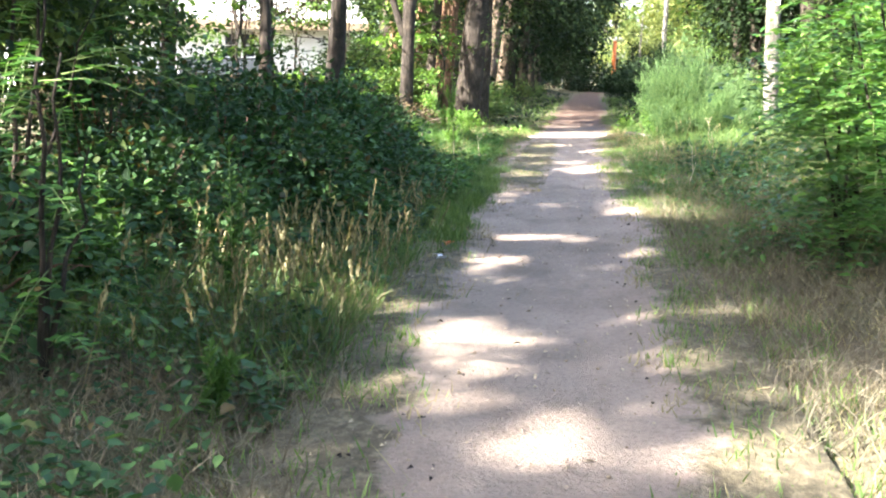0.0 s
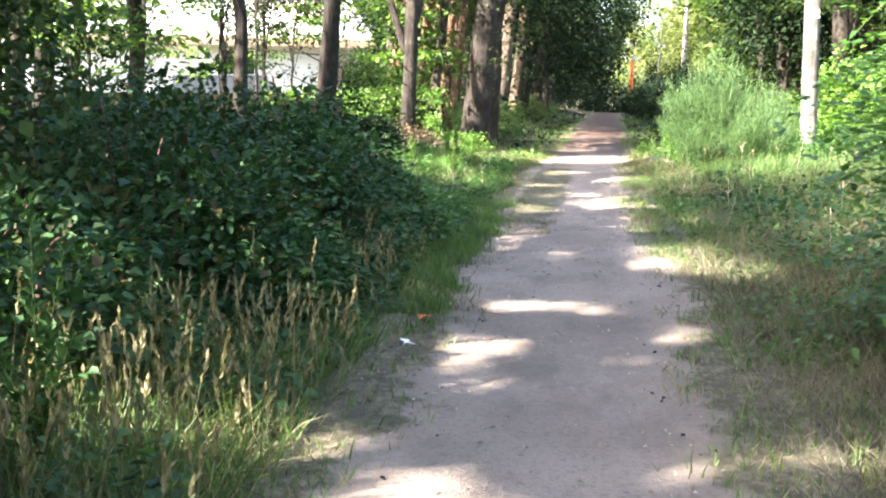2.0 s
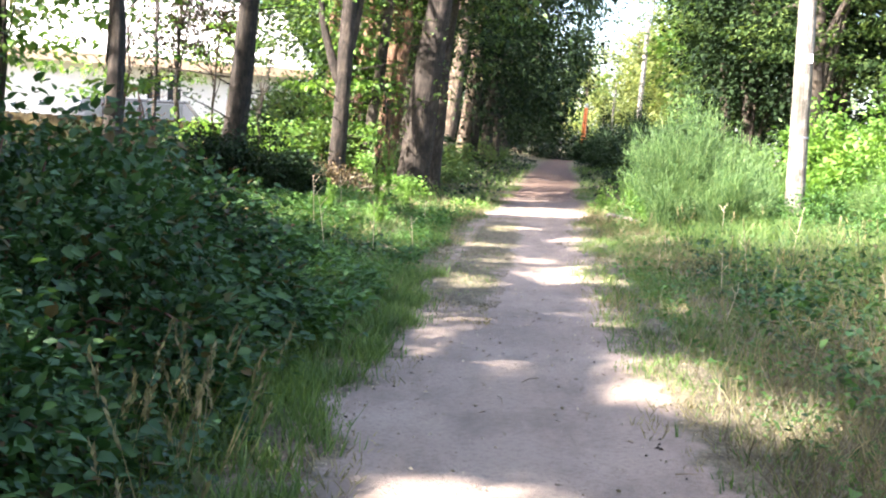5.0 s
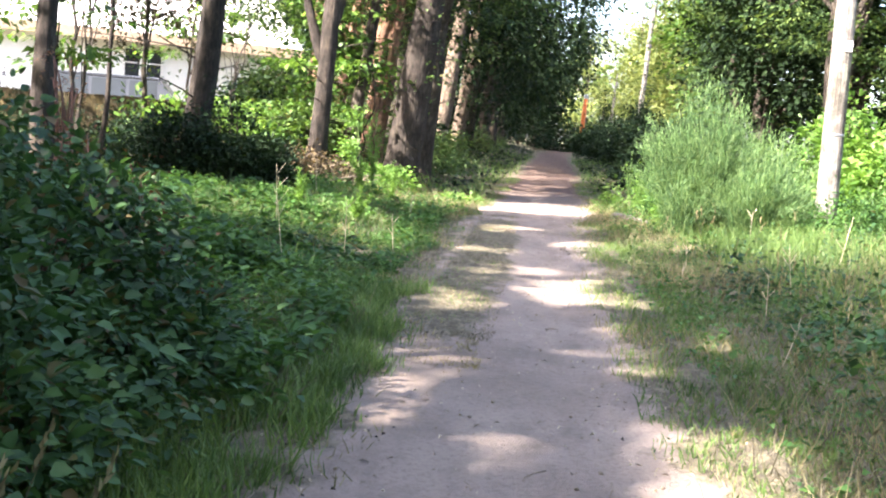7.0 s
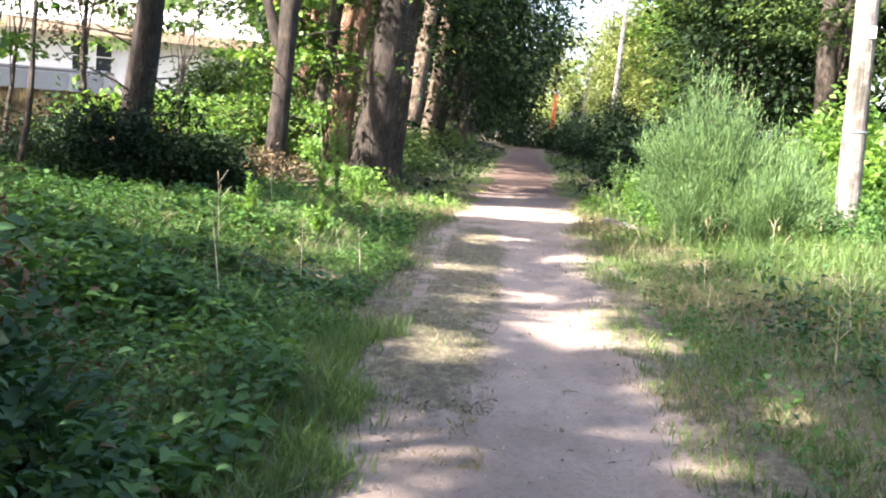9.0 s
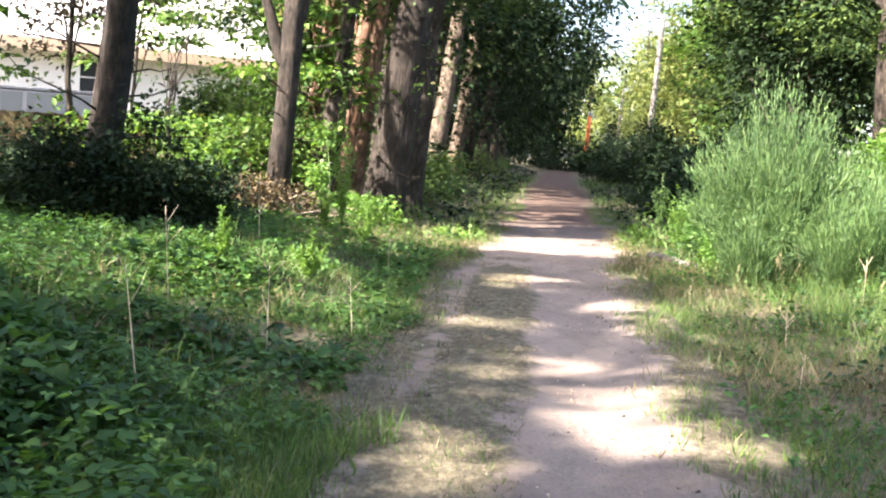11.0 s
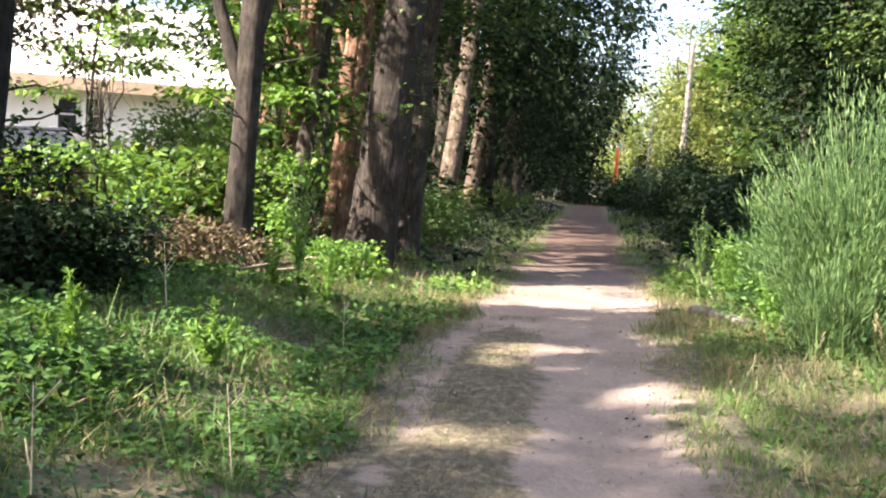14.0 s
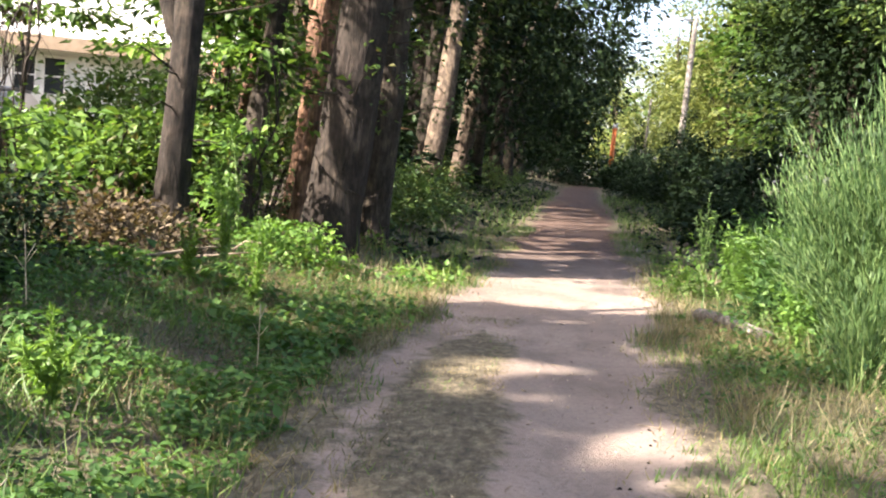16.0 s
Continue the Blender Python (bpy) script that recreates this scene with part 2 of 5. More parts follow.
DRY_LEAF = leaf_material("withered_leaf", (0.035, 0.024, 0.013), (0.075, 0.052, 0.028), (0.15, 0.11, 0.06), 0.25, 0.8)
RUST = leaf_material("rusty_leaf", (0.07, 0.025, 0.014), (0.14, 0.05, 0.026), (0.22, 0.095, 0.05), 0.35)
POLE_WOOD = bark_material("weathered_pole_wood", (0.075, 0.068, 0.060), (0.26, 0.24, 0.215), (8, 8, 0.3))
LOG_WOOD = bark_material("bleached_log_wood", (0.12, 0.11, 0.095), (0.30, 0.275, 0.24), (5, 5, 5))
WHITE = plain_material("white_siding", (0.80, 0.79, 0.76), 0.6, 0, 0.04, 3)
ROOFING = plain_material("pale_roofing", (0.58, 0.57, 0.55), 0.8, 0, 0.15, 7)
FASCIA = plain_material("tan_fascia_paint", (0.48, 0.36, 0.24), 0.6, 0, 0.15, 4)
FENCE_WOOD = bark_material("fence_wood", (0.030, 0.023, 0.009), (0.070, 0.052, 0.020), (7, 7, 0.6))
METAL = plain_material("dull_metal", (0.35, 0.35, 0.36), 0.5, 0.8, 0.2, 12)
DARK_PAINT = plain_material("dark_car_paint", (0.05, 0.055, 0.065), 0.3, 0.2, 0.1, 4)
RUBBER = plain_material("black_rubber", (0.025, 0.025, 0.027), 0.8, 0, 0.2, 10)
ORANGE = plain_material("orange_paint", (0.75, 0.19, 0.05), 0.6, 0, 0.25, 5)
GLASS, gnt, gb = material("window_glass", 0.08)
gb.inputs["Base Color"].default_value = (0.03, 0.035, 0.04, 1)


# ---- builders ----
def value_noise(x, y, seed=0.0):
    """Smooth random values from -1 to 1 on the plan."""
    x, y = np.asarray(x, float), np.asarray(y, float)
    i, j = np.floor(x), np.floor(y)
    u, w = x - i, y - j
    u, w = u * u * (3 - 2 * u), w * w * (3 - 2 * w)

    def corner(p, q):
        s = np.sin(p * 127.1 + q * 311.7 + seed * 74.7) * 43758.5453
        return (s - np.floor(s)) * 2 - 1

    return (corner(i, j) * (1 - u) + corner(i + 1, j) * u) * (1 - w) + (corner(i, j + 1) * (1 - u) + corner(i + 1, j + 1) * u) * w


def near_path(y):
    """Middle and half width of the trodden dirt at y."""
    mid = np.interp(y, [-20, 3, 12, 18, 26, 32, 45, 90, 130], [-0.2, -0.1, -0.15, -0.22, -0.3, 0.0, 0.2, 1.1, 4.5])
    half = np.interp(y, [-20, 3, 10, 14, 18, 26, 32, 45, 90, 130], [0.75, 0.72, 0.92, 0.95, 0.93, 0.98, 1.2, 1.05, 0.95, 0.95])
    return mid, half


def ragged(y, side):
    y = np.asarray(y, float)
    return 0.14 * value_noise(y * 0.8, y * 0 + side, 1) + 0.09 * value_noise(y * 2.1, y * 0 + side, 2) + 0.06 * value_noise(y * 6.0, y * 0 + side, 3)


def relief(x, y):
    return 0.025 * np.sin(x * 1.3 + y * 0.7) + 0.02 * np.sin(x * 3.1 - y * 2.3) + 0.012 * np.sin(x * 7.7 + y * 6.1)


def far_rise(y):
    return 0.009 * np.clip(np.asarray(y, float) - 36, 0, 120)


def ground_height(x, y):
    mid, half = near_path(y)
    off = np.abs(x - mid) - half
    rise = np.clip((off - 0.25) / np.where(x < mid, 2.6, 3.2), 0, 1)
    bank = rise * rise * (3 - 2 * rise) * np.where(x < mid, 0.42, 0.30)
    return relief(x, y) * np.clip(off + 0.3, 0, 1) * 0.8 + bank - 0.06 * np.clip(-(off - 0.30) / 0.12, 0, 1) + far_rise(y)


class Geo:
    """Vertices and triangles on their way into one mesh."""

    def __init__(self):
        self.v, self.t, self.n = [], [], 0

    def add(self, v, t):
        self.v.append(np.asarray(v, float))
        self.t.append(np.asarray(t, int) + self.n)
        self.n += len(v)
        return self

    def mesh(self, name, smooth=False):
        v, t = np.concatenate(self.v), np.concatenate(self.t)
        me = bpy.data.meshes.new(name)
        me.vertices.add(len(v))
        me.loops.add(t.size)
        me.polygons.add(len(t))
        me.vertices.foreach_set("co", v.ravel())
        me.loops.foreach_set("vertex_index", t.ravel())
        me.polygons.foreach_set("loop_start", np.arange(0, t.size, 3))
        if smooth:
            me.polygons.foreach_set("use_smooth", np.ones(len(t), bool))
        me.update(calc_edges=True)
        return me


def part(name, geo, mat, parent=None, label="", smooth=False, kind=""):
    """One mesh object from a Geo or a bmesh, under a thing or a part."""
    if isinstance(geo, Geo):
        me = geo.mesh(name, smooth)
    else:
        me = bpy.data.meshes.new(name)
        geo.to_mesh(me)
        geo.free()
    me.materials.append(mat)
    ob = new(name, me)
    if parent:
        ob.parent = parent
    return tagged(ob, label, kind=kind)


def thing(name, x, y, z, label, category, group="", kind=""):
    e = new(name)
    e.location = (x, y, z + float(ground_height(x, y)))
    e.empty_display_size = 0.2
    return tagged(e, label, category, group, kind)


def unit(a):
    return a / np.maximum(np.linalg.norm(a, axis=1, keepdims=True), 1e-9)


def rand_dirs(n, flat=1.0):
    a = RNG.normal(size=(n, 3))
    a[:, 2] *= flat
    return unit(a)


def leaves(p, d, up, length, width, fold=0.25, full=False):
    """Folded leaves at p along d: kite-shaped, or with a fuller, rounder outline."""
    n = len(p)
    length, width = np.broadcast_to(length, n)[:, None], np.broadcast_to(width, n)[:, None]
    d = unit(d)
    side = unit(np.cross(d, up))
    nrm = np.cross(side, d)
    tip = p + d * length - nrm * width * fold * 0.6
    b = np.arange(n)[:, None]
    if full:
        low = p + d * length * 0.22 + nrm * width * fold * 0.8
        high = p + d * length * 0.62 + nrm * width * fold * 0.5
        v = np.stack([p, low + side * width * 0.46, high + side * width * 0.40, tip, high - side * width * 0.40, low - side * width * 0.46], 1).reshape(-1, 3)
        b = b * 6
        return v, np.concatenate([b + [0, 1, 2], b + [0, 2, 3], b + [0, 3, 4], b + [0, 4, 5]], 1).reshape(-1, 3)
    mid = p + d * length * 0.42 + nrm * width * fold
    v = np.stack([p, mid + side * width * 0.5, tip, mid - side * width * 0.5], 1).reshape(-1, 3)
    b = b * 4
    return v, np.concatenate([b + [0, 1, 2], b + [0, 2, 3]], 1).reshape(-1, 3)


def blades(p, d, length, width, bend):
    """Grass blades that rise from p along d and bend over."""
    n = len(p)
    length, width, bend = (np.broadcast_to(a, n)[:, None] for a in (length, width, bend))
    d = unit(d)
    side = unit(np.cross(d, rand_dirs(n)))
    over = unit(np.cross(side, d))
    a, b_ = p - side * width / 2, p + side * width / 2
    m = p + d * length * 0.55 + over * bend * length * 0.25
    tip = p + d * length * 0.95 + over * bend * length
    v = np.stack([a, b_, m - side * width * 0.4, m + side * width * 0.4, tip], 1).reshape(-1, 3)
    k = np.arange(n)[:, None] * 5
    return v, np.concatenate([k + [0, 1, 3], k + [0, 3, 2], k + [2, 3, 4]], 1).reshape(-1, 3)


def tube(points, radii, sides=8, rough=0.0):
    """A round limb through points, closed at the ends."""
    pts = np.asarray(points, float)
    k = len(pts)
    tan = unit(np.gradient(pts, axis=0))
    ref = np.where(np.abs(tan[:, 2:3]) > 0.9, [[1.0, 0, 0]], [[0, 0, 1.0]])
    u = unit(np.cross(tan, ref))
    w = np.cross(tan, u)
    a = np.linspace(0, 2 * math.pi, sides, endpoint=False)
    r = np.broadcast_to(radii, k)[:, None] * (1 + rough * RNG.normal(size=(k, sides)))
    ring = pts[:, None] + r[..., None] * (np.cos(a)[None, :, None] * u[:, None] + np.sin(a)[None, :, None] * w[:, None])
    v = np.concatenate([ring.reshape(-1, 3), pts[:1], pts[-1:]])
    t = []
    for i in range(k - 1):
        for j in range(sides):
            q, q2 = i * sides + j, i * sides + (j + 1) % sides
            t += [(q, q2, q2 + sides), (q, q2 + sides, q + sides)]
    for j in range(sides):
        t += [(k * sides, (j + 1) % sides, j), (k * sides + 1, (k - 1) * sides + j, (k - 1) * sides + (j + 1) % sides)]
    return v, t


def box(x0, y0, z0, x1, y1, z1, bevel=0.0):
    bm = bmesh.new()
    bmesh.ops.create_cube(bm, size=1)
    for v in bm.verts:
        v.co = Vector(((x0 + x1) / 2 + v.co.x * (x1 - x0), (y0 + y1) / 2 + v.co.y * (y1 - y0), (z0 + z1) / 2 + v.co.z * (z1 - z0)))
    if bevel:
        bmesh.ops.bevel(bm, geom=list(bm.edges), offset=bevel, segments=2, affect="EDGES", profile=0.7)
    return bm


def clumped(centres, n, sigma, flat=0.6):
    c = centres[RNG.integers(0, len(centres), n)]
    off = RNG.normal(size=(n, 3)) * sigma
    off[:, 2] *= flat
    return c + off, off


def facing(p, off, loose):
    """Leaf normals: all the leaves of a spray lie much the same way."""
    key = np.round((p - off) * 50).sum(1)
    tilt = np.stack([np.sin(key * 12.9898) * 0.45, np.sin(key * 78.233) * 0.45, np.ones(len(p))], 1)
    return tilt + rand_dirs(len(p)) * loose


def make_tree(x, y, h, r, label, leaf=OAK, bark=BARK, lean=(0.0, 0.0), base=3.5, spread=3.0, n=6000, size=0.16, clump=0.55,
              limbs=6, name="tree", shift=(0.0, 0.0), droop=0.3, top=None, group="", dense=55, sprouts=0, reach=1.0, flat=0.6, sway=0.05, forks=()):
    """A tapered trunk with limbs and a crown of many leaves; lean is the trunk's slope."""
    e = thing(name, x, y, 0, label, "tree", group)
    z = np.linspace(-0.15, h * 0.93, 14)
    wob = np.cumsum(RNG.normal(size=(14, 2)) * sway, 0)
    ax = np.stack([lean[0] * z + wob[:, 0], lean[1] * z + wob[:, 1], z], 1)
    flare = 1 + 0.25 * np.exp(-np.maximum(z, 0) / 0.35)
    zf = np.concatenate([np.linspace(-0.15, 6, 30), np.linspace(6.5, h * 0.93, 10)]) if h > 7 else z
    af = np.stack([np.interp(zf, z, ax[:, 0]), np.interp(zf, z, ax[:, 1]), zf], 1)
    sides = (22 if sprouts else 12) if h > 7 else 10
    ff = 1 + 0.3 * np.exp(-np.maximum(zf, 0) / 0.35)
    tv, tt = tube(af, r * ff * (1 - 0.78 * np.clip(zf / h, 0, 1)), sides)
    ring = tv[:-2].reshape(len(zf), sides, 3)
    turn = np.arange(sides)[None] * 1.0
    furrow = 1 + 0.09 * value_noise(turn * 0.3 + x, zf[:, None] * 0.5, 3) + 0.09 * value_noise(turn * 0.9, zf[:, None] * 0.9 + x, 4) + 0.05 * value_noise(turn * 1.7, zf[:, None] * 1.3, 5)
    ring = af[:, None] + (ring - af[:, None]) * furrow[..., None]
    part("trunk", Geo().add(np.concatenate([ring.reshape(-1, 3), tv[-2:]]), tt), bark, e, smooth=True)
    top_z = top or h
    mid = np.array([lean[0] * (base + top_z) / 2 + shift[0], lean[1] * (base + top_z) / 2 + shift[1], (base + top_z) / 2])
    rad = np.array([spread, spread, (top_z - base) / 2])
    m = max(14, int(n / dense * 0.75))
    u = rand_dirs(m) * (RNG.random((m, 1)) ** 0.42)
    centres = mid + u * rad
    for i in range(limbs):
        s = RNG.uniform(base * 0.8, min(h * 0.8, top_z * 0.85))
        start = np.array([np.interp(s, z, ax[:, 0]), np.interp(s, z, ax[:, 1]), s])
        goal = centres[RNG.integers(0, m)].copy()
        goal[2] = max(goal[2], s + 0.3)
        f = np.linspace(0, 1, 7)[:, None]
        line = start + (goal - start) * f + np.array([0, 0, 0.5]) * np.sin(f * math.pi) + RNG.normal(size=(7, 3)) * 0.06 * f
        part("limb", Geo().add(*tube(line, r * 0.34 * (1 - 0.85 * f[:, 0]), 6, 0.06)), bark, e, smooth=True)
    for z0, dx, dy, rise, thick in forks:
        f = np.linspace(0, 1, 9)[:, None]
        start = np.array([np.interp(z0, z, ax[:, 0]), np.interp(z0, z, ax[:, 1]), z0 - 0.1])
        line = start + np.array([dx, dy, rise]) * f ** np.array([0.75, 0.75, 1.15]) + RNG.normal(size=(9, 3)) * 0.03 * f
        part("fork", Geo().add(*tube(line, r * thick * (1 - 0.6 * f[:, 0]), 12, 0.03)), bark, e, smooth=True)
    lp, ld = [], []
    for i in range(sprouts):
        s = RNG.uniform(0.7, min(5.0, h * 0.6))
        start = np.array([np.interp(s, z, ax[:, 0]), np.interp(s, z, ax[:, 1]), s])
        an, ln = RNG.uniform(0, 6.28), RNG.uniform(0.4, 1.1) * reach
        f = np.linspace(0, 1, 5)[:, None]
        line = start + np.array([math.cos(an), math.sin(an), RNG.uniform(-0.1, 0.5)]) * ln * f + RNG.normal(size=(5, 3)) * 0.05 * f
        part("side_branch", Geo().add(*tube(line, 0.018 * (1 - 0.8 * f[:, 0]), 5)), bark, e, smooth=True)
        if i % 4:
            q = RNG.uniform(0.35, 1.05, 45)
            lp.append(start + (line[-1] - start) * q[:, None] + RNG.normal(size=(45, 3)) * 0.12)
            ld.append(rand_dirs(45, 0.5) + [math.cos(an) * 0.5, math.sin(an) * 0.5, -0.2])
    if lp:
        lp, ld = np.concatenate(lp), np.concatenate(ld)
        sl = RNG.uniform(0.06, 0.12, len(lp))
        ok = ~lit_from(lp + np.array(e.location))
        lp, ld, sl = lp[ok], ld[ok], sl[ok]
        part("side_foliage", Geo().add(*leaves(lp, ld, rand_dirs(len(lp)) * 0.6 + [0, 0, 1], sl, sl * 0.6)), leaf, e, kind="stuff")
    p, off = clumped(centres, n, clump, flat)
    keep = ~lit_from(p + np.array(e.location)) & (p[:, 2] > base * 0.55)
    p, off = p[keep], off[keep]
    k = len(p)
    d = off + RNG.normal(size=(k, 3)) * clump * 0.5 - [0, 0, droop * clump]
    up = facing(p, off, 0.35)
    ln = size * RNG.uniform(0.6, 1.35, k)
    part("crown", Geo().add(*leaves(p, d, up, ln, ln * RNG.uniform(0.5, 0.8, k))), leaf, e)
    return e


def make_bush(x, y, rx, ry, h, label, leaf=WEED, n=3000, size=0.07, stems=18, stem_mat=GREEN_STEM, name="bush", category="bush", low=0.0,
              clump=0.12, group="", wide=0.65, lumps=None, arch=0.25, full=False):
    """A mound of leaves round arching stems."""
    e = thing(name, x, y, 0, label, category, group)
    m = lumps or max(14, n // 45)
    a = RNG.uniform(0, 2 * math.pi, m)
    q = RNG.random(m) ** 0.5
    hh = low + (h - low) * np.clip(1 - q ** 2.4, 0.02, 1) * RNG.uniform(0.75, 1.12, m)
    zz = low + (hh - low) * RNG.random(m) ** 0.45
    centres = np.stack([np.cos(a) * q * rx, np.sin(a) * q * ry, np.maximum(zz, 0.04)], 1)
    p, off = clumped(centres, n, clump, 0.7)
    p[:, 2] = np.abs(p[:, 2]) + 0.02
    keep = ~lit_from(p + np.array(e.location))
    p, off = p[keep], off[keep]
    k = len(p)
    d = off * 1.2 + rand_dirs(k) * clump + np.stack([p[:, 0] / rx, p[:, 1] / ry, np.zeros(k)], 1) * clump * 0.6
    up = facing(p, off, 0.5)
    ln = size * RNG.uniform(0.6, 1.4, k)
    part("foliage", Geo().add(*leaves(p, d, up, ln, ln * wide * RNG.uniform(0.8, 1.2, k), full=full)), leaf, e)
    g = Geo()
    for i in range(stems):
        c = centres[RNG.integers(0, m)]
        f = np.linspace(0, 1, 5)[:, None]
        start = np.array([c[0] * 0.35, c[1] * 0.35, -0.03]) + RNG.normal(size=3) * [0.06, 0.06, 0]
        line = start + (c * 1.04 - start) * f + np.array([0, 0, arch * h]) * np.sin(f * math.pi) * 0.6
        g.add(*tube(line, 0.010 * max(h, 0.5) * (1 - 0.7 * f[:, 0]), 5))
    if stems:
        part("stem_tangle", g, stem_mat, e, smooth=True, kind="stuff")
    return e


# ---- ground and path ----
def spaced(fine0, fine1, step, far0, far1):
    a = list(np.arange(fine0, fine1 + step / 2, step))
    s, lo, hi = step, fine0, fine1
    while lo > far0 or hi < far1:
        s *= 1.35
        lo, hi = max(lo - s, far0), min(hi + s, far1)
        a = ([lo] if lo < a[0] else []) + a + ([hi] if hi > a[-1] else [])
    return np.array(a)


def grid_geo(xs, ys, height):
    gx, gy = np.meshgrid(xs, ys)
    v = np.stack([gx, gy, height(gx, gy)], -1).reshape(-1, 3)
    nx, ny = len(xs), len(ys)
    i = (np.arange(ny - 1)[:, None] * nx + np.arange(nx - 1)[None]).ravel()[:, None]
    return Geo().add(v, np.concatenate([i + [0, 1, nx + 1], i + [0, nx + 1, nx]], 1).reshape(-1, 3))


ground = part("ground", grid_geo(spaced(-7, 7, 0.18, -600, 600), spaced(-4, 45, 0.2, -400, 900), ground_height), SOIL, smooth=True)
tagged(ground, "brown soil with leaf litter and patchy moss", "ground", kind="structure")

ys = np.arange(-12, 112, 0.12)
COLS = 35
mid, half = near_path(ys)
across = np.linspace(-1, 1, COLS)
gx = mid[:, None] + (half + 0.45)[:, None] * across[None]
gy = np.repeat(ys[:, None], COLS, 1)
inside = np.where(gx < mid[:, None], gx - (mid - half + ragged(ys, 0))[:, None], (mid + half + ragged(ys, 1))[:, None] - gx)
strip_on = np.clip((gy - 15.5) / 2, 0, 1) * np.clip((29.5 - gy) / 2, 0, 1)
strip = np.abs(gx + 0.72 + 0.08 * value_noise(gy * 0.7, gx * 0, 5)) - 0.27 - 0.1 * value_noise(gy * 1.3, gx * 2, 6)
tread = np.clip(-0.22 + np.minimum(inside, np.where(strip_on > 0.1, strip + (1 - strip_on) * 0.5, 9)) / 0.42, -0.7, 0.9)
edge = np.clip((1 - np.abs(across)) / 0.06, 0, 1)[None]
gz = 0.014 * value_noise(gx * 1.6, gy * 1.1, 7) + 0.007 * value_noise(gx * 5, gy * 5, 8) + 0.004 * value_noise(gx * 14, gy * 14, 9) - 0.022 * np.clip(tread + 0.2, 0, 1)
gz = (gz + 0.035) * edge - 0.08 * (1 - edge) + far_rise(gy)
v = np.stack([gx, gy, gz], -1).reshape(-1, 3)
i = (np.arange(len(ys) - 1)[:, None] * COLS + np.arange(COLS - 1)[None]).ravel()[:, None]
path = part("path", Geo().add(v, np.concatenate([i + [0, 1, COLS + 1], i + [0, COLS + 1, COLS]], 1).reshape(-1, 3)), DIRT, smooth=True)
path.data.attributes.new("tread", "FLOAT", "POINT").data.foreach_set("value", tread.ravel())
tagged(path, "packed sandy dirt footpath with ragged grassy edges", "path", kind="structure")


# ---- grass, weeds and litter ----
def scatter(n, x0, x1, y0, y1, keep=None):
    p = np.stack([RNG.uniform(x0, x1, n), RNG.uniform(y0, y1, n), np.zeros(n)], 1)
    if keep is not None:
        p = p[keep(p[:, 0], p[:, 1])]
    p[:, 2] = np.where(off_path(p[:, 0], p[:, 1]) < 0.3, 0.012 + far_rise(p[:, 1]), ground_height(p[:, 0], p[:, 1]) - 0.01)
    return p


def off_path(x, y):
    mid, half = near_path(y)
    return np.where(x < mid, (mid - half + ragged(y, 0)) - x, x - (mid + half + ragged(y, 1)))


def patchy(x, y, cut, s=1.0, seed=0.0):
    w = 0.9 * value_noise(x * 0.9 * s, y * 0.9 * s, seed) + 0.6 * value_noise(x * 2.4 * s, y * 2.4 * s, seed + 1) + 0.5 * value_noise(x * 6 * s, y * 6 * s, seed + 2)
    return w + RNG.normal(size=len(x)) * 0.35 > cut


def turf(label, mat, p, lo, hi, width, tilt=0.5, bend=0.3, name="grass", category="grass"):
    n = len(p)
    d = rand_dirs(n) * tilt * [1, 1, 0.2] + [0, 0, 1]
    ob = part(name, Geo().add(*blades(p, d, RNG.uniform(lo, hi, n), width * RNG.uniform(0.6, 1.4, n), RNG.normal(size=n) * bend)), mat)
    return tagged(ob, label, category, kind="stuff")


turf("short green grass along the path's edges", GRASS, scatter(150000, -2.4, 2.4, 2.5, 46, lambda x, y: (off_path(x, y) > -0.14) & (off_path(x, y) < 0.85) & patchy(x, y, 0.0 - 0.3 * np.clip(off_path(x, y), -0.3, 0.3))), 0.03, 0.13, 0.008)
turf("short straw-coloured grass beside the path", STRAW, scatter(120000, -2.6, 3.2, 2.5, 46, lambda x, y: (off_path(x, y) > -0.26) & (off_path(x, y) < 1.3) & patchy(x, y, 0.2, 0.8, 2)), 0.03, 0.12, 0.006, 0.9)
turf("lush green grass strip between brambles and path", GRASS, scatter(26000, -2.0, -0.8, 9.5, 19.0, lambda x, y: (off_path(x, y) > 0.0) & (off_path(x, y) < 0.85) & patchy(x, y, -0.5)), 0.06, 0.22, 0.008, 0.5, 0.5)
turf("tall rank grass on the sunny side", GRASS, scatter(55000, 1.2, 7.5, 11, 31, lambda x, y: (off_path(x, y) > 0.35) & patchy(x, y, 0.0, 0.8, 4) & (x > 1.85 + 0.05 * (31 - y))), 0.12, 0.42, 0.010, 0.5, 0.45)
turf("pale bleached grass among the green", STRAW, scatter(36000, 1.0, 6.5, 9, 30, lambda x, y: (off_path(x, y) > 0.2) & patchy(x, y, 0.4, 0.7, 1)), 0.08, 0.38, 0.006, 0.7, 0.4)
turf("grey withered stems in a matted patch", GREY_DRY, scatter(26000, 0.9, 3.6, 4.5, 15.0, lambda x, y: (off_path(x, y) > 0.12) & patchy(x, y, -0.3, 0.6, 3)), 0.05, 0.30, 0.005, 1.3, 0.5)
turf("grey withered stems under the weeds", GREY_DRY, scatter(22000, -3.4, -0.8, 2.6, 8.0, lambda x, y: (off_path(x, y) > 0.25) & patchy(x, y, -0.2, 0.7, 5)), 0.05, 0.28, 0.005, 1.3, 0.5)
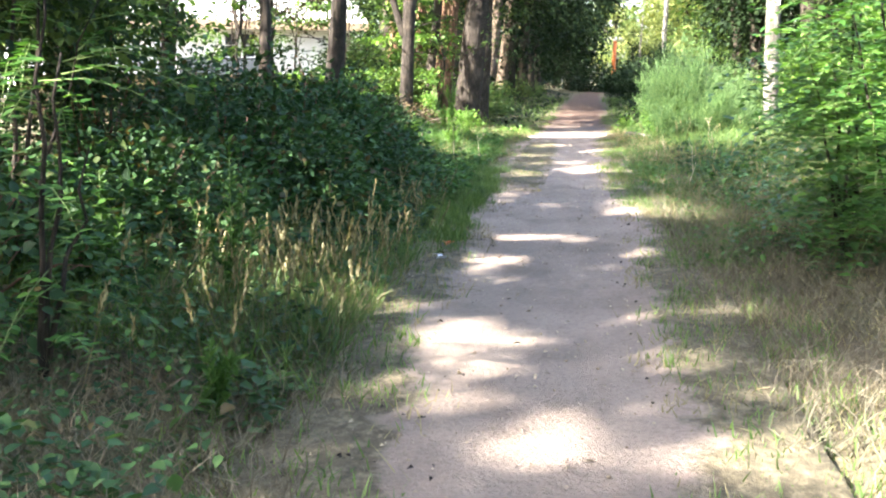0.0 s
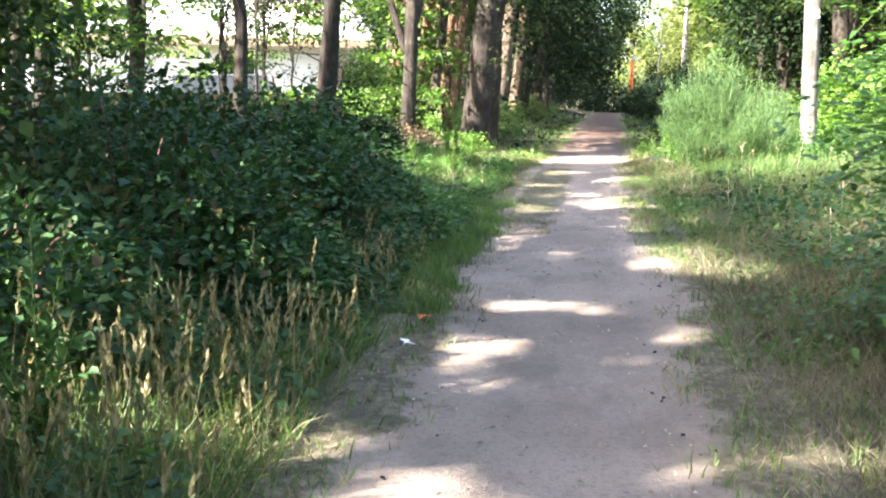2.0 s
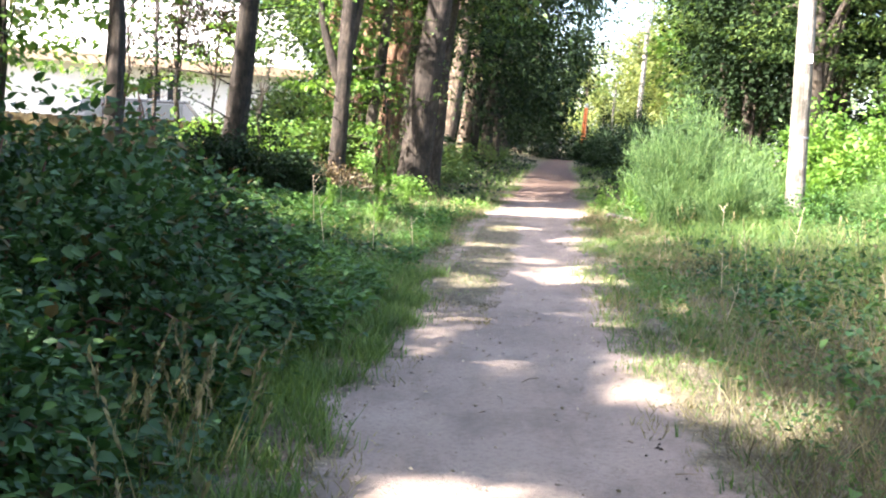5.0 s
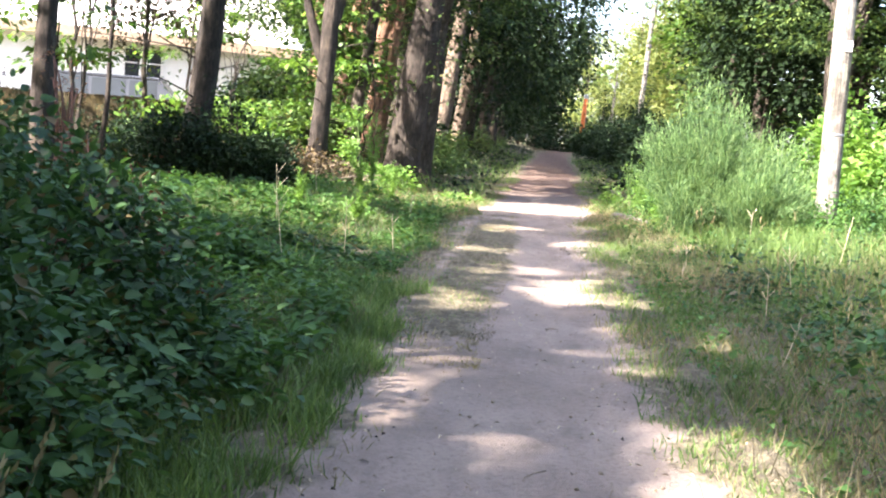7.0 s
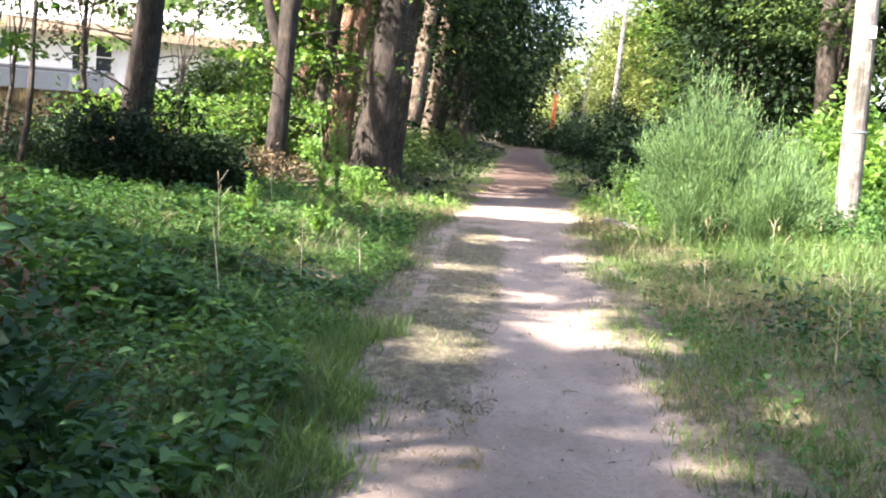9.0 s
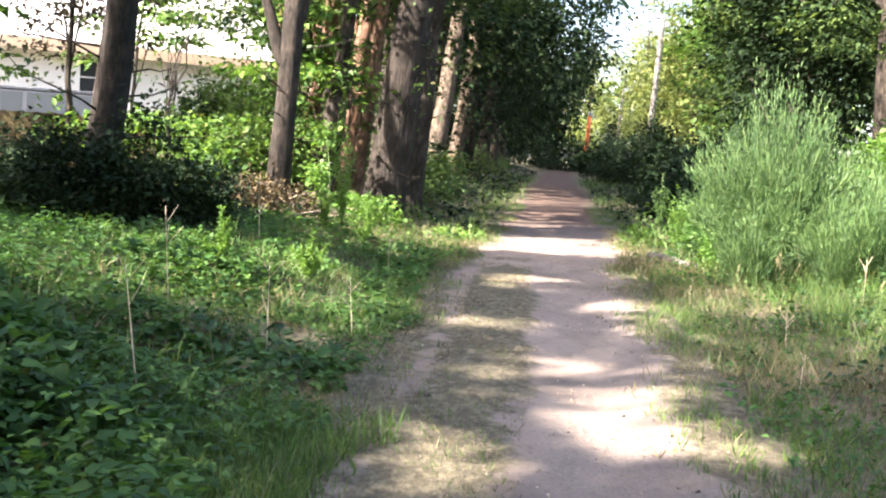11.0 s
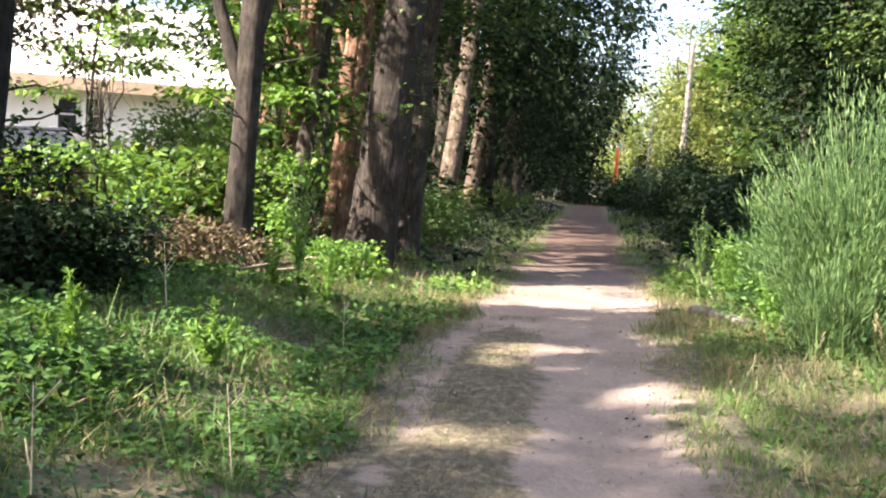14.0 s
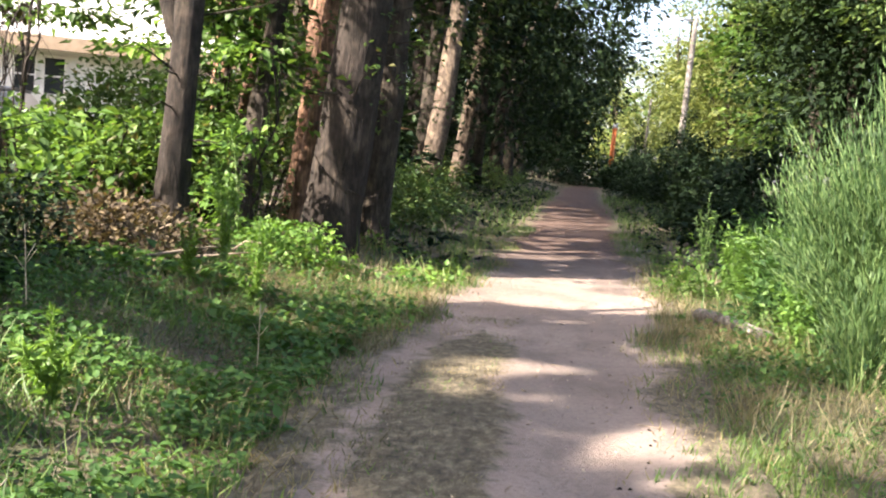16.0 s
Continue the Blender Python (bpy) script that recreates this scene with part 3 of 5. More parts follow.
turf("long green grass under the brambles", GRASS, scatter(9000, -4.0, -1.1, 5.0, 11.5, lambda x, y: (off_path(x, y) > 0.4) & patchy(x, y, -0.1, 0.8, 6)), 0.12, 0.42, 0.008, 0.7, 0.6)
turf("dry flattened grass on the strip between two tracks", STRAW, scatter(26000, -1.15, -0.2, 15.5, 29.5, lambda x, y: (np.abs(x + 0.72) < 0.30 + 0.06 * np.sin(y * 3)) & patchy(x, y, -0.1, 1.2, 3)), 0.015, 0.06, 0.006, 1.6, 0.3)
turf("brown withered grass between the tracks", GREY_DRY, scatter(20000, -1.15, -0.2, 16.5, 28.5, lambda x, y: (np.abs(x + 0.72) < 0.33) & patchy(x, y, -0.3, 1.0, 7)), 0.015, 0.07, 0.006, 1.6, 0.3)
turf("green grass blades between the tracks", GRASS, scatter(5000, -1.15, -0.3, 17, 29.5, lambda x, y: (np.abs(x + 0.75) < 0.28) & patchy(x, y, 0.4, 1.0, 8)), 0.03, 0.09, 0.006, 0.9, 0.3)
turf("sparse grass and weeds in the woods", GRASS, scatter(26000, -12, 12, 30, 75, lambda x, y: (off_path(x, y) > 0.1) & patchy(x, y, -0.2, 0.4, 2)), 0.1, 0.45, 0.02, 0.5, 0.4)
turf("yellowed grass in full sun on the verge", STRAW, scatter(11000, -3.4, -1.1, 26.8, 30.8, lambda x, y: (off_path(x, y) > 0.0) & patchy(x, y, -0.3, 1.2, 91)), 0.05, 0.2, 0.007, 0.8, 0.5)
turf("thin dry grass on the sunny verge", STRAW, scatter(24000, -5.0, 2.2, 28.5, 36, lambda x, y: (off_path(x, y) > -0.1) & (off_path(x, y) < 2.5) & patchy(x, y, 0.1, 0.7, 2)), 0.05, 0.3, 0.008, 0.6, 0.4)


def seed_grass(n, x0, x1, y0, y1, keep, hi):
    """Dry stalks with drooping seed heads."""
    p = scatter(n, x0, x1, y0, y1, keep)
    k = len(p)
    d = unit(rand_dirs(k) * [0.35, 0.35, 0.05] + [0.06, -0.02, 1])
    ln = RNG.uniform(hi * 0.55, hi, k)
    g = Geo().add(*blades(p, d, ln, 0.006, 0.05))
    for j in range(9):
        q = p + d * (ln * (0.74 + 0.03 * j))[:, None]
        g.add(*leaves(q, d + rand_dirs(k) * 0.35, rand_dirs(k), 0.045, 0.016))
    return tagged(part("seed_grass", g, STRAW), "tall dry grass with straw-coloured seed heads", "grass", kind="stuff")


turf("sunlit pale tuft grass before the brambles", STRAW, scatter(1700, -2.4, -1.25, 5.4, 9.0, lambda x, y: (off_path(x, y) > 0.15) & patchy(x, y, -0.3, 1.0, 17)), 0.12, 0.38, 0.006, 0.8, 0.6)
turf("tall green tuft grass before the brambles", GRASS, scatter(6500, -2.5, -1.25, 5.0, 9.5, lambda x, y: (off_path(x, y) > 0.15) & patchy(x, y, -0.2, 1.0, 18)), 0.12, 0.36, 0.007, 0.8, 0.7)
turf("brown tangled stems at the brambles' end", GREY_DRY, scatter(3500, -2.5, -1.35, 13.6, 17.0, lambda x, y: patchy(x, y, 0.1, 1.0, 41)), 0.08, 0.28, 0.007, 1.1, 0.6)
turf("mixed short grass on the right verge", GRASS, scatter(34000, 0.7, 3.4, 9, 31, lambda x, y: (off_path(x, y) > 0.1) & (off_path(x, y) < 2.2) & patchy(x, y, -0.1, 1.1, 43)), 0.04, 0.16, 0.008, 0.8, 0.4)
turf("bleached short grass on the right verge", STRAW, scatter(34000, 0.7, 3.4, 4, 31, lambda x, y: (off_path(x, y) > 0.0) & (off_path(x, y) < 2.2) & patchy(x, y, 0.0, 1.1, 44)), 0.03, 0.13, 0.007, 1.0, 0.4)
seed_grass(140, -2.2, -1.25, 5.6, 8.6, lambda x, y: off_path(x, y) > 0.2, 0.6)
seed_grass(420, -2.3, -0.95, 4.5, 12.5, lambda x, y: (off_path(x, y) > 0.3) & patchy(x, y, 0.0, 0.8, 2), 0.75)
seed_grass(220, 1.3, 5.0, 13, 27, lambda x, y: (off_path(x, y) > 0.5) & patchy(x, y, 0.2, 0.7, 2), 0.6)


def cover(label, mat, p, lo, hi, size, name="ground_cover", full=False):
    n = len(p)
    p = p + np.stack([np.zeros(n), np.zeros(n), RNG.uniform(lo, hi, n) * RNG.random(n) ** 0.5 * np.clip(0.8 + 0.7 * value_noise(p[:, 0] * 1.7, p[:, 1] * 1.7, 71), 0.15, 1.6)], 1)
    ln = size * RNG.uniform(0.5, 1.4, n) * np.clip(1 + 0.5 * value_noise(p[:, 0] * 0.9, p[:, 1] * 0.9, 72), 0.5, 1.5)
    ob = part(name, Geo().add(*leaves(p, rand_dirs(n, 0.35), rand_dirs(n) * 0.38 + [0, 0, 1], ln, ln * RNG.uniform(0.55, 0.85, n), full=full)), mat)
    return tagged(ob, label, "weeds", kind="stuff")


cover("low broad-leaved weeds covering the clearing", WEED, scatter(78000, -6.5, -1.1, 15.5, 27, lambda x, y: (off_path(x, y) > 0.25) & patchy(x, y, -0.55 + 0.75 * np.clip((x + 3.0) / 1.4, 0, 1), 0.9, 1)), 0.02, 0.26, 0.068, full=True)
cover("low weeds at the far side of the clearing", WEED, scatter(18000, -9.5, -1.1, 24, 31.5, lambda x, y: (off_path(x, y) > 0.25) & patchy(x, y, -0.35, 0.7, 1)), 0.02, 0.24, 0.08)
cover("broad-leaved weeds between the brambles and the clearing", WEED, scatter(24000, -4.6, -1.3, 13.6, 19.0, lambda x, y: (off_path(x, y) > 0.35) & patchy(x, y, -0.6, 0.9, 81)), 0.03, 0.34, 0.075, full=True)
cover("low dark bramble shoots spreading over the clearing", BRAMBLE, scatter(15000, -7, -1.5, 14.5, 21.5, lambda x, y: (off_path(x, y) > 0.55) & patchy(x, y, 0.6 * (y - 17.5) / 4, 0.6, 31)), 0.04, 0.36, 0.066, full=True)
turf("green grass among the weeds of the clearing", GRASS, scatter(30000, -8, -1.1, 14.5, 31.5, lambda x, y: (off_path(x, y) > 0.2) & patchy(x, y, 0.0, 0.8, 9)), 0.08, 0.30, 0.008, 0.6, 0.5)
turf("dry straw among the weeds of the clearing", STRAW, scatter(42000, -6, -1.1, 14.5, 31.5, lambda x, y: (off_path(x, y) > 0.1) & patchy(x, y, 0.45, 0.7, 12)), 0.05, 0.25, 0.006, 1.3, 0.5)
turf("brown withered stems among the weeds", GREY_DRY, scatter(40000, -5, -1.1, 14.5, 30, lambda x, y: (off_path(x, y) > 0.1) & patchy(x, y, 0.35, 0.8, 15)), 0.04, 0.2, 0.006, 1.4, 0.5)
cover("low weeds along the right verge", WEED, scatter(40000, 0.9, 7.0, 9, 31, lambda x, y: (off_path(x, y) > 0.3) & patchy(x, y, -0.1, 0.7, 4)), 0.02, 0.32, 0.055)
cover("dark leafy weeds in the right verge", BRAMBLE, scatter(30000, 1.8, 8.0, 8, 30, lambda x, y: (off_path(x, y) > 0.9) & patchy(x, y, 0.1, 0.5, 14)), 0.05, 0.5, 0.06)
cover("weeds at the foot of the brambles", BRAMBLE, scatter(32000, -4.2, -1.2, 2.5, 15, lambda x, y: (off_path(x, y) > 0.4) & patchy(x, y, -0.3, 0.8, 7)), 0.02, 0.34, 0.06, full=True)
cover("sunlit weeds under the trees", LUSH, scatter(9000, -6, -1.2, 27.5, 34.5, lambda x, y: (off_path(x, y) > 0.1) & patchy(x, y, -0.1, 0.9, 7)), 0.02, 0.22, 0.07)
cover("dark ground ivy in the woods", EVERGREEN_AND_SHADE, scatter(24000, -14, 12, 33, 90, lambda x, y: (off_path(x, y) > 0.3) & patchy(x, y, -0.4, 0.5, 7)), 0.02, 0.4, 0.14)

p = scatter(1500, -1.6, 1.4, 3, 46)
p[:, 2] = 0.03
n = len(p)
ln = RNG.uniform(0.015, 0.055, n)
tagged(part("leaf_litter", Geo().add(*leaves(p, rand_dirs(n, 0.05), rand_dirs(n) * 0.3 + [0, 0, 1], ln, ln * 0.5)), TWIG), "brown leaf scraps strewn over the path", "litter", kind="stuff")
for count, lo, hi, mat, tag in ((4800, 0.006, 0.02, TWIG, "dark crumbs of earth and bark on the path"), (2600, 0.008, 0.03, STALK, "pale straw and leaf scraps on the path")):
    p = scatter(count, -1.7, 1.7, 3, 36, lambda x, y: (off_path(x, y) < 0.3) & patchy(x, y, -0.2 - 0.9 * (off_path(x, y) + 0.3), 1.4, 51 + hi * 100))
    p[:, 2] = 0.034
    n = len(p)
    ln = RNG.uniform(lo, hi, n)
    tagged(part("path_litter", Geo().add(*leaves(p, rand_dirs(n, 0.3), rand_dirs(n) * 0.7 + [0, 0, 1], ln, ln * 0.6, 0.6)), mat), tag, "litter", kind="stuff")
g = Geo()
for i in range(420):
    x, y = RNG.uniform(-1.2, 1.2), RNG.uniform(3, 34)
    a = RNG.uniform(0, 6.28)
    s = RNG.uniform(0.004, 0.014)
    v, t = tube(np.array([[0, 0, -0.4], [0, 0, 0.1], [0.1, 0, 0.55]]) * s + [x, y, 0.028], np.array([0.7, 1.0, 0.45]) * s, 6, 0.15)
    g.add(v, t)
tagged(part("pebbles", g, TWIG), "small pebbles and crumbs of earth on the path", "pebbles", kind="stuff")
p = scatter(5200, -1.7, 2.0, 3, 34, lambda x, y: (np.abs(off_path(x, y)) < 0.32) & patchy(x, y, 0.3, 1.6, 21))
p[:, 2] = 0.03
n = len(p)
ln = RNG.uniform(0.01, 0.035, n)
tagged(part("dead_leaves", Geo().add(*leaves(p, rand_dirs(n, 0.2), rand_dirs(n) * 0.6 + [0, 0, 1], ln, ln * 0.6, 0.5)), BARK), "dark crumpled dead leaves along the path's edge", "litter", kind="stuff")
g = Geo()
for i in range(70):
    x, y, a, s = RNG.uniform(-1.3, 1.3), RNG.uniform(3, 30), RNG.uniform(0, 6.28), RNG.uniform(0.03, 0.11)
    line = np.array([[-s, 0, 0], [0, s * 0.12, 0.004], [s, 0, 0]])
    rot = np.array([[math.cos(a), math.sin(a), 0], [-math.sin(a), math.cos(a), 0], [0, 0, 1]])
    g.add(*tube(line @ rot + [x, y, 0.032], 0.003, 5))
tagged(part("twigs", g, TWIG), "thin dry twigs lying on the path", "twigs", kind="stuff")

# ---- brambles and shrubs on the left ----
for x, y, rx, ry, h, n in ((-3.2, 5.2, 1.2, 1.3, 0.85, 4500), (-3.0, 7.6, 1.0, 1.3, 0.9, 6000), (-2.95, 9.7, 1.25, 1.4, 1.4, 9000), (-2.95, 11.8, 1.3, 1.4, 1.5, 10000),
                           (-2.75, 13.6, 1.15, 1.2, 1.35, 9000), (-4.6, 10.6, 1.5, 1.8, 1.8, 7000), (-4.8, 13.4, 1.6, 1.7, 1.75, 7000), (-3.6, 15.3, 1.2, 0.9, 1.0, 5000), (-5.2, 16.3, 1.3, 1.0, 1.15, 4000),
                           (-5.6, 7.6, 1.4, 1.6, 1.7, 5000), (-2.2, 12.6, 0.55, 1.5, 0.8, 3500), (-2.2, 9.9, 0.5, 1.4, 0.7, 3000)):
    make_bush(x, y, rx, ry, h * 0.96, "dense dark green bramble thicket", BRAMBLE, int(n * 1.12), 0.058, 40, CANE, "bramble_bush", "bush", clump=0.14, group="brambles", wide=0.72, full=True)
for x, y, h in ((-2.5, 15.0, 1.1), (-2.7, 15.5, 1.0), (-3.2, 15.9, 1.1), (-4.3, 16.6, 1.5), (-2.2, 14.6, 0.9), (-4.27, 18.0, 1.85)):
    make_bush(x, y, 0.2, 0.2, h, "withered rusty dock with bare stalks", RUST, 240, 0.034, 9, CANE, "dock_plant", "weed", low=h * 0.45, clump=0.06, lumps=12)
for x, y, h, sp, n in ((-4.9, 9.6, 4.8, 1.6, 11000), (-5.4, 6.6, 5.0, 1.8, 12000), (-4.0, 7.0, 3.8, 1.2, 9000), (-7.2, 12.8, 5.0, 1.6, 4500), (-5.9, 11.0, 4.5, 1.3, 4500), (-6.8, 9.0, 4.8, 1.4, 4000), (-6.6, 13.6, 4.6, 1.3, 4000), (-7.6, 16.2, 4.6, 1.3, 3500)):
    make_tree(x, y, h, 0.06, "slender young tree in the bramble thicket", SHADED_WOODLAND, BARK_DARK, (0.05, 0), 1.0, sp, n, 0.10, 0.32, 7, "young_tree")


def frond(start, way, length, pairs, leaflet, droop=0.35):
    """A compound leaf: its stalk and paired leaflets."""
    way = np.array(way, float) / np.linalg.norm(way)
    f = np.linspace(0, 1, 7)[:, None]
    line = np.array(start) + way * length * f + np.array([0, 0, -droop * length]) * f ** 2
    q = np.linspace(0.15, 1, pairs)
    base = np.stack([np.interp(q, f[:, 0], line[:, j]) for j in range(3)], 1)
    side = np.cross(way, [0, 0, 1.0])
    side /= max(np.linalg.norm(side), 1e-6)
    pp, dd = [], []
    for s in (-1, 1):
        pp.append(base)
        dd.append(np.tile(side * s + way * 0.35, (pairs, 1)) + RNG.normal(size=(pairs, 3)) * 0.18 + [0, 0, -0.15])
    pp, dd = np.concatenate(pp), np.concatenate(dd)
    return tube(line[::2], 0.004 * (1 - 0.6 * f[::2, 0]), 3), (pp, dd, np.full(len(pp), leaflet))


def make_locust(x, y, h, n, label, toward, leaflet=0.085, spread=1.15, low=0.12):
    """A sapling with long feathery compound leaves."""
    e = thing("locust_sapling", x, y, 0, label, "sapling")
    g, lp, ld, ll = Geo(), [], [], []
    f = np.linspace(0, 1, 8)[:, None]
    for k in range(3):
        tip = np.array([toward[0] * (0.3 + 0.3 * k), toward[1] * (0.3 + 0.3 * k), h * (1 - 0.22 * k)])
        line = tip * f + RNG.normal(size=(8, 3)) * 0.03 * f - [0, 0, 0.05]
        part("stem", Geo().add(*tube(line, 0.018 * (1 - 0.75 * f[:, 0]), 6)), BARK, e, smooth=True)
        for j in range(n // 3):
            s = RNG.uniform(low, 1)
            at = tip * s
            a = RNG.uniform(0, 6.28)
            way = np.array([math.cos(a) + toward[0] * 0.6, math.sin(a) + toward[1] * 0.4, RNG.uniform(-0.1, 0.6)])
            stalk, (pp, dd, sz) = frond(at, way, RNG.uniform(0.4, 0.75) * spread, 10, leaflet, RNG.uniform(0.3, 0.8))
            g.add(*stalk)
            lp.append(pp), ld.append(dd), ll.append(sz)
    lp, ld, ll = np.concatenate(lp), np.concatenate(ld), np.concatenate(ll)
    ok = lp[:, 2] > 0.04
    part("stalk_tangle", g, GREEN_STEM, e, kind="stuff")
    part("foliage", Geo().add(*leaves(lp[ok], ld[ok], rand_dirs(ok.sum()) * 0.4 + [0, 0, 1], ll[ok], ll[ok] * 0.52, 0.1, True)), LOCUST, e, kind="stuff")
    return e


make_locust(2.2, 9.3, 3.2, 150, "green locust sapling leaning over the path's edge", (-0.45, -0.1))
make_locust(2.3, 8.0, 3.4, 140, "green locust sapling with feathery leaves", (-0.5, 0.1))
make_locust(2.6, 10.6, 2.6, 130, "bushy green locust sapling in the verge", (-0.35, 0.0))
make_locust(3.4, 11.8, 3.0, 120, "slender green locust sapling in rank grass", (-0.2, 0.0))
make_locust(-3.3, 6.3, 2.8, 30, "dark locust sapling hanging over the thicket", (0.75, -0.25), 0.07)
make_locust(-2.3, 4.6, 1.9, 24, "locust sapling with long pale leaf stalks", (0.2, 0.2), 0.06)


def make_mugwort(x, y, h, n, label, mat=WEED, spread=0.25):
    """A branching weed with upright feathery sprays."""
    e = thing("mugwort", x, y, 0, label, "weed")
    g, lp, ld = Geo(), [], []
    f = np.linspace(0, 1, 6)[:, None]
    for k in range(n):
        a = RNG.uniform(0, 6.28)
        s = 0 if k == 0 else RNG.uniform(0.3, 1)
        tip = np.array([math.cos(a) * spread * s * 1.5, math.sin(a) * spread * s, h * (1 - 0.45 * s)])
        line = tip * f * np.array([1, 1, 1]) - [0, 0, 0.03]
        line[:, :2] *= f
        part("stem", Geo().add(*tube(line, 0.006 * (1 - 0.7 * f[:, 0]), 5)), GREEN_STEM, e)
        q = RNG.uniform(0.3, 1.0, 110)
        at = np.stack([np.interp(q, f[:, 0], line[:, j]) for j in range(3)], 1)
        lp.append(at)
        ld.append(rand_dirs(110) * 0.9 + [0, 0, 0.6])
    lp, ld = np.concatenate(lp), np.concatenate(ld)
    ln = RNG.uniform(0.035, 0.09, len(lp)) * (1.3 - 0.6 * lp[:, 2] / h)
    part("foliage", Geo().add(*leaves(lp, ld, rand_dirs(len(lp)) + [0, 0, 1], ln, ln * 0.28)), mat, e)
    return e


for x, y, h, n in ((-1.95, 6.3, 1.12, 5), (-2.6, 6.0, 0.8, 4), (-1.5, 4.5, 0.42, 4)):
    make_mugwort(x, y, h, n, "green mugwort with branching upright sprays")
for x, y, h, n in ((2.1, 35.6, 1.35, 9), (2.5, 35.2, 1.0, 8), (-2.95, 27.9, 1.5, 6), (-2.55, 27.5, 0.85, 5), (-3.1, 27.4, 0.7, 4), (-2.5, 23.6, 0.55, 5), (-3.2, 22.9, 0.6, 5)):
    make_mugwort(x, y, h, n, "leafy upright weed in the verge", LUSH if x < 0 else BROOM, 0.2)

for x, y, rx, h, n in ((-3.65, 30.6, 0.26, 1.35, 1100), (-3.2, 30.3, 0.2, 0.85, 600), (-2.75, 30.7, 0.24, 0.65, 600)):
    make_bush(x, y, rx, rx, h, "bright green upright shoot at the foot of the trunks", LUSH, n, 0.08, 8, GREEN_STEM, "leafy_shoot", "weed", clump=0.12)
make_bush(-4.7, 25.4, 0.75, 0.7, 1.6, "dark evergreen shrub beneath a leaning trunk", EVERGREEN_AND_SHADE, 9000, 0.075, 14, BARK_DARK, "evergreen_shrub", "shrub", clump=0.14)
make_bush(-4.6, 27.3, 0.5, 0.5, 0.7, "dark evergreen seedling shrub in the brush", EVERGREEN_AND_SHADE, 1600, 0.07, 8, BARK_DARK, "evergreen_shrub", "shrub", clump=0.12)
make_bush(-5.6, 25.0, 0.55, 0.55, 1.2, "dark evergreen shrub at the clearing's edge", EVERGREEN_AND_SHADE, 5000, 0.075, 10, BARK_DARK, "evergreen_shrub", "shrub", clump=0.14)
for x, y, h in ((-4.4, 28.9, 0.4), (-5.3, 30.3, 0.6), (-6.1, 28.9, 0.7), (-7.4, 30.6, 0.6)):
    make_bush(x, y, 0.9, 0.7, h, "dry brown shrub with withered leaves", DRY_LEAF, 3000, 0.07, 16, TWIG, "dry_shrub", "shrub", clump=0.14)
# the near-black leaf puts the shade at the fence's foot into these weeds
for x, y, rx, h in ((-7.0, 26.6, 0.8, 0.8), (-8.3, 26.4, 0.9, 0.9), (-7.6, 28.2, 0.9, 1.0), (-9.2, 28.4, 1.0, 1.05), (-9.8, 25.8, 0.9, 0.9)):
    make_bush(x, y, rx, rx * 0.8, h, "low weeds with the fence foot's shade in their colour", EVERGREEN_AND_SHADE, 2200, 0.07, 10, BARK_DARK, "fence_weeds", "weed", clump=0.14)
for x, y, rx, h, n in ((-5.95, 32.2, 0.8, 1.9, 560), (-7.0, 32.0, 0.9, 2.0, 600), (-5.3, 29.8, 0.4, 0.9, 220), (-7.9, 31.2, 0.9, 1.6, 500), (-5.0, 33.6, 0.7, 2.1, 520)):
    make_bush(x, y, rx, rx, h, "layered broad-leaved sapling shrub among the trunks", MAPLE, n, 0.13, 5, BARK, "sapling_shrub", "shrub", clump=0.2, low=0.35, group="sapling shrubs", lumps=int(n / 35), full=True)
for x, y, rx, h, n in ((-6.4, 34.2, 1.2, 2.3, 4200), (-5.4, 37.5, 1.4, 2.6, 4600), (-5.3, 32.6, 0.9, 1.8, 2800)):
    make_bush(x, y, rx, rx, h, "leafy green understorey shrub in broken sunlight", OAK, n, 0.11, 12, BARK, "understorey_shrub", "shrub", clump=0.24, low=0.5)
for x, y, rx, h in ((-3.6, 36.0, 0.9, 0.8), (-3.0, 39.0, 0.9, 0.8), (-3.4, 43.0, 1.1, 1.0), (-3.6, 48.0, 1.2, 1.2), (-4.2, 55, 1.4, 1.5), (-3.6, 64, 1.4, 1.4), (-3.4, 76, 1.5, 1.6)):
    make_bush(x, y, rx, rx, h, "shaded weeds and nettles under the trees", OAK, 2200, 0.09, 10, GREEN_STEM, "nettle_clump", "weed", clump=0.15)
for i in range(16):
    x, y, a, s = RNG.uniform(-5.6, -3.2), RNG.uniform(27.6, 30.6), RNG.uniform(-0.6, 1.1), RNG.uniform(0.4, 1.3)
    f = np.linspace(0, 1, 6)[:, None]
    line = np.array([-s / 2 * math.cos(a), -s / 2 * math.sin(a), 0.02]) + np.array([s * math.cos(a), s * math.sin(a), RNG.uniform(0.0, 0.35)]) * f + np.array([0, 0, 0.04]) * np.sin(f * 3.1) + RNG.normal(size=(6, 3)) * 0.02
    b = part("dead_branch", Geo().add(*tube(line, 0.022 * (1 - 0.7 * f[:, 0]), 6, 0.1)), TWIG, smooth=True)
    b.location = (x, y, float(ground_height(x, y)))
    tagged(b, "bleached dead branch lying in the brush", "branch", "dead branches in the brush")

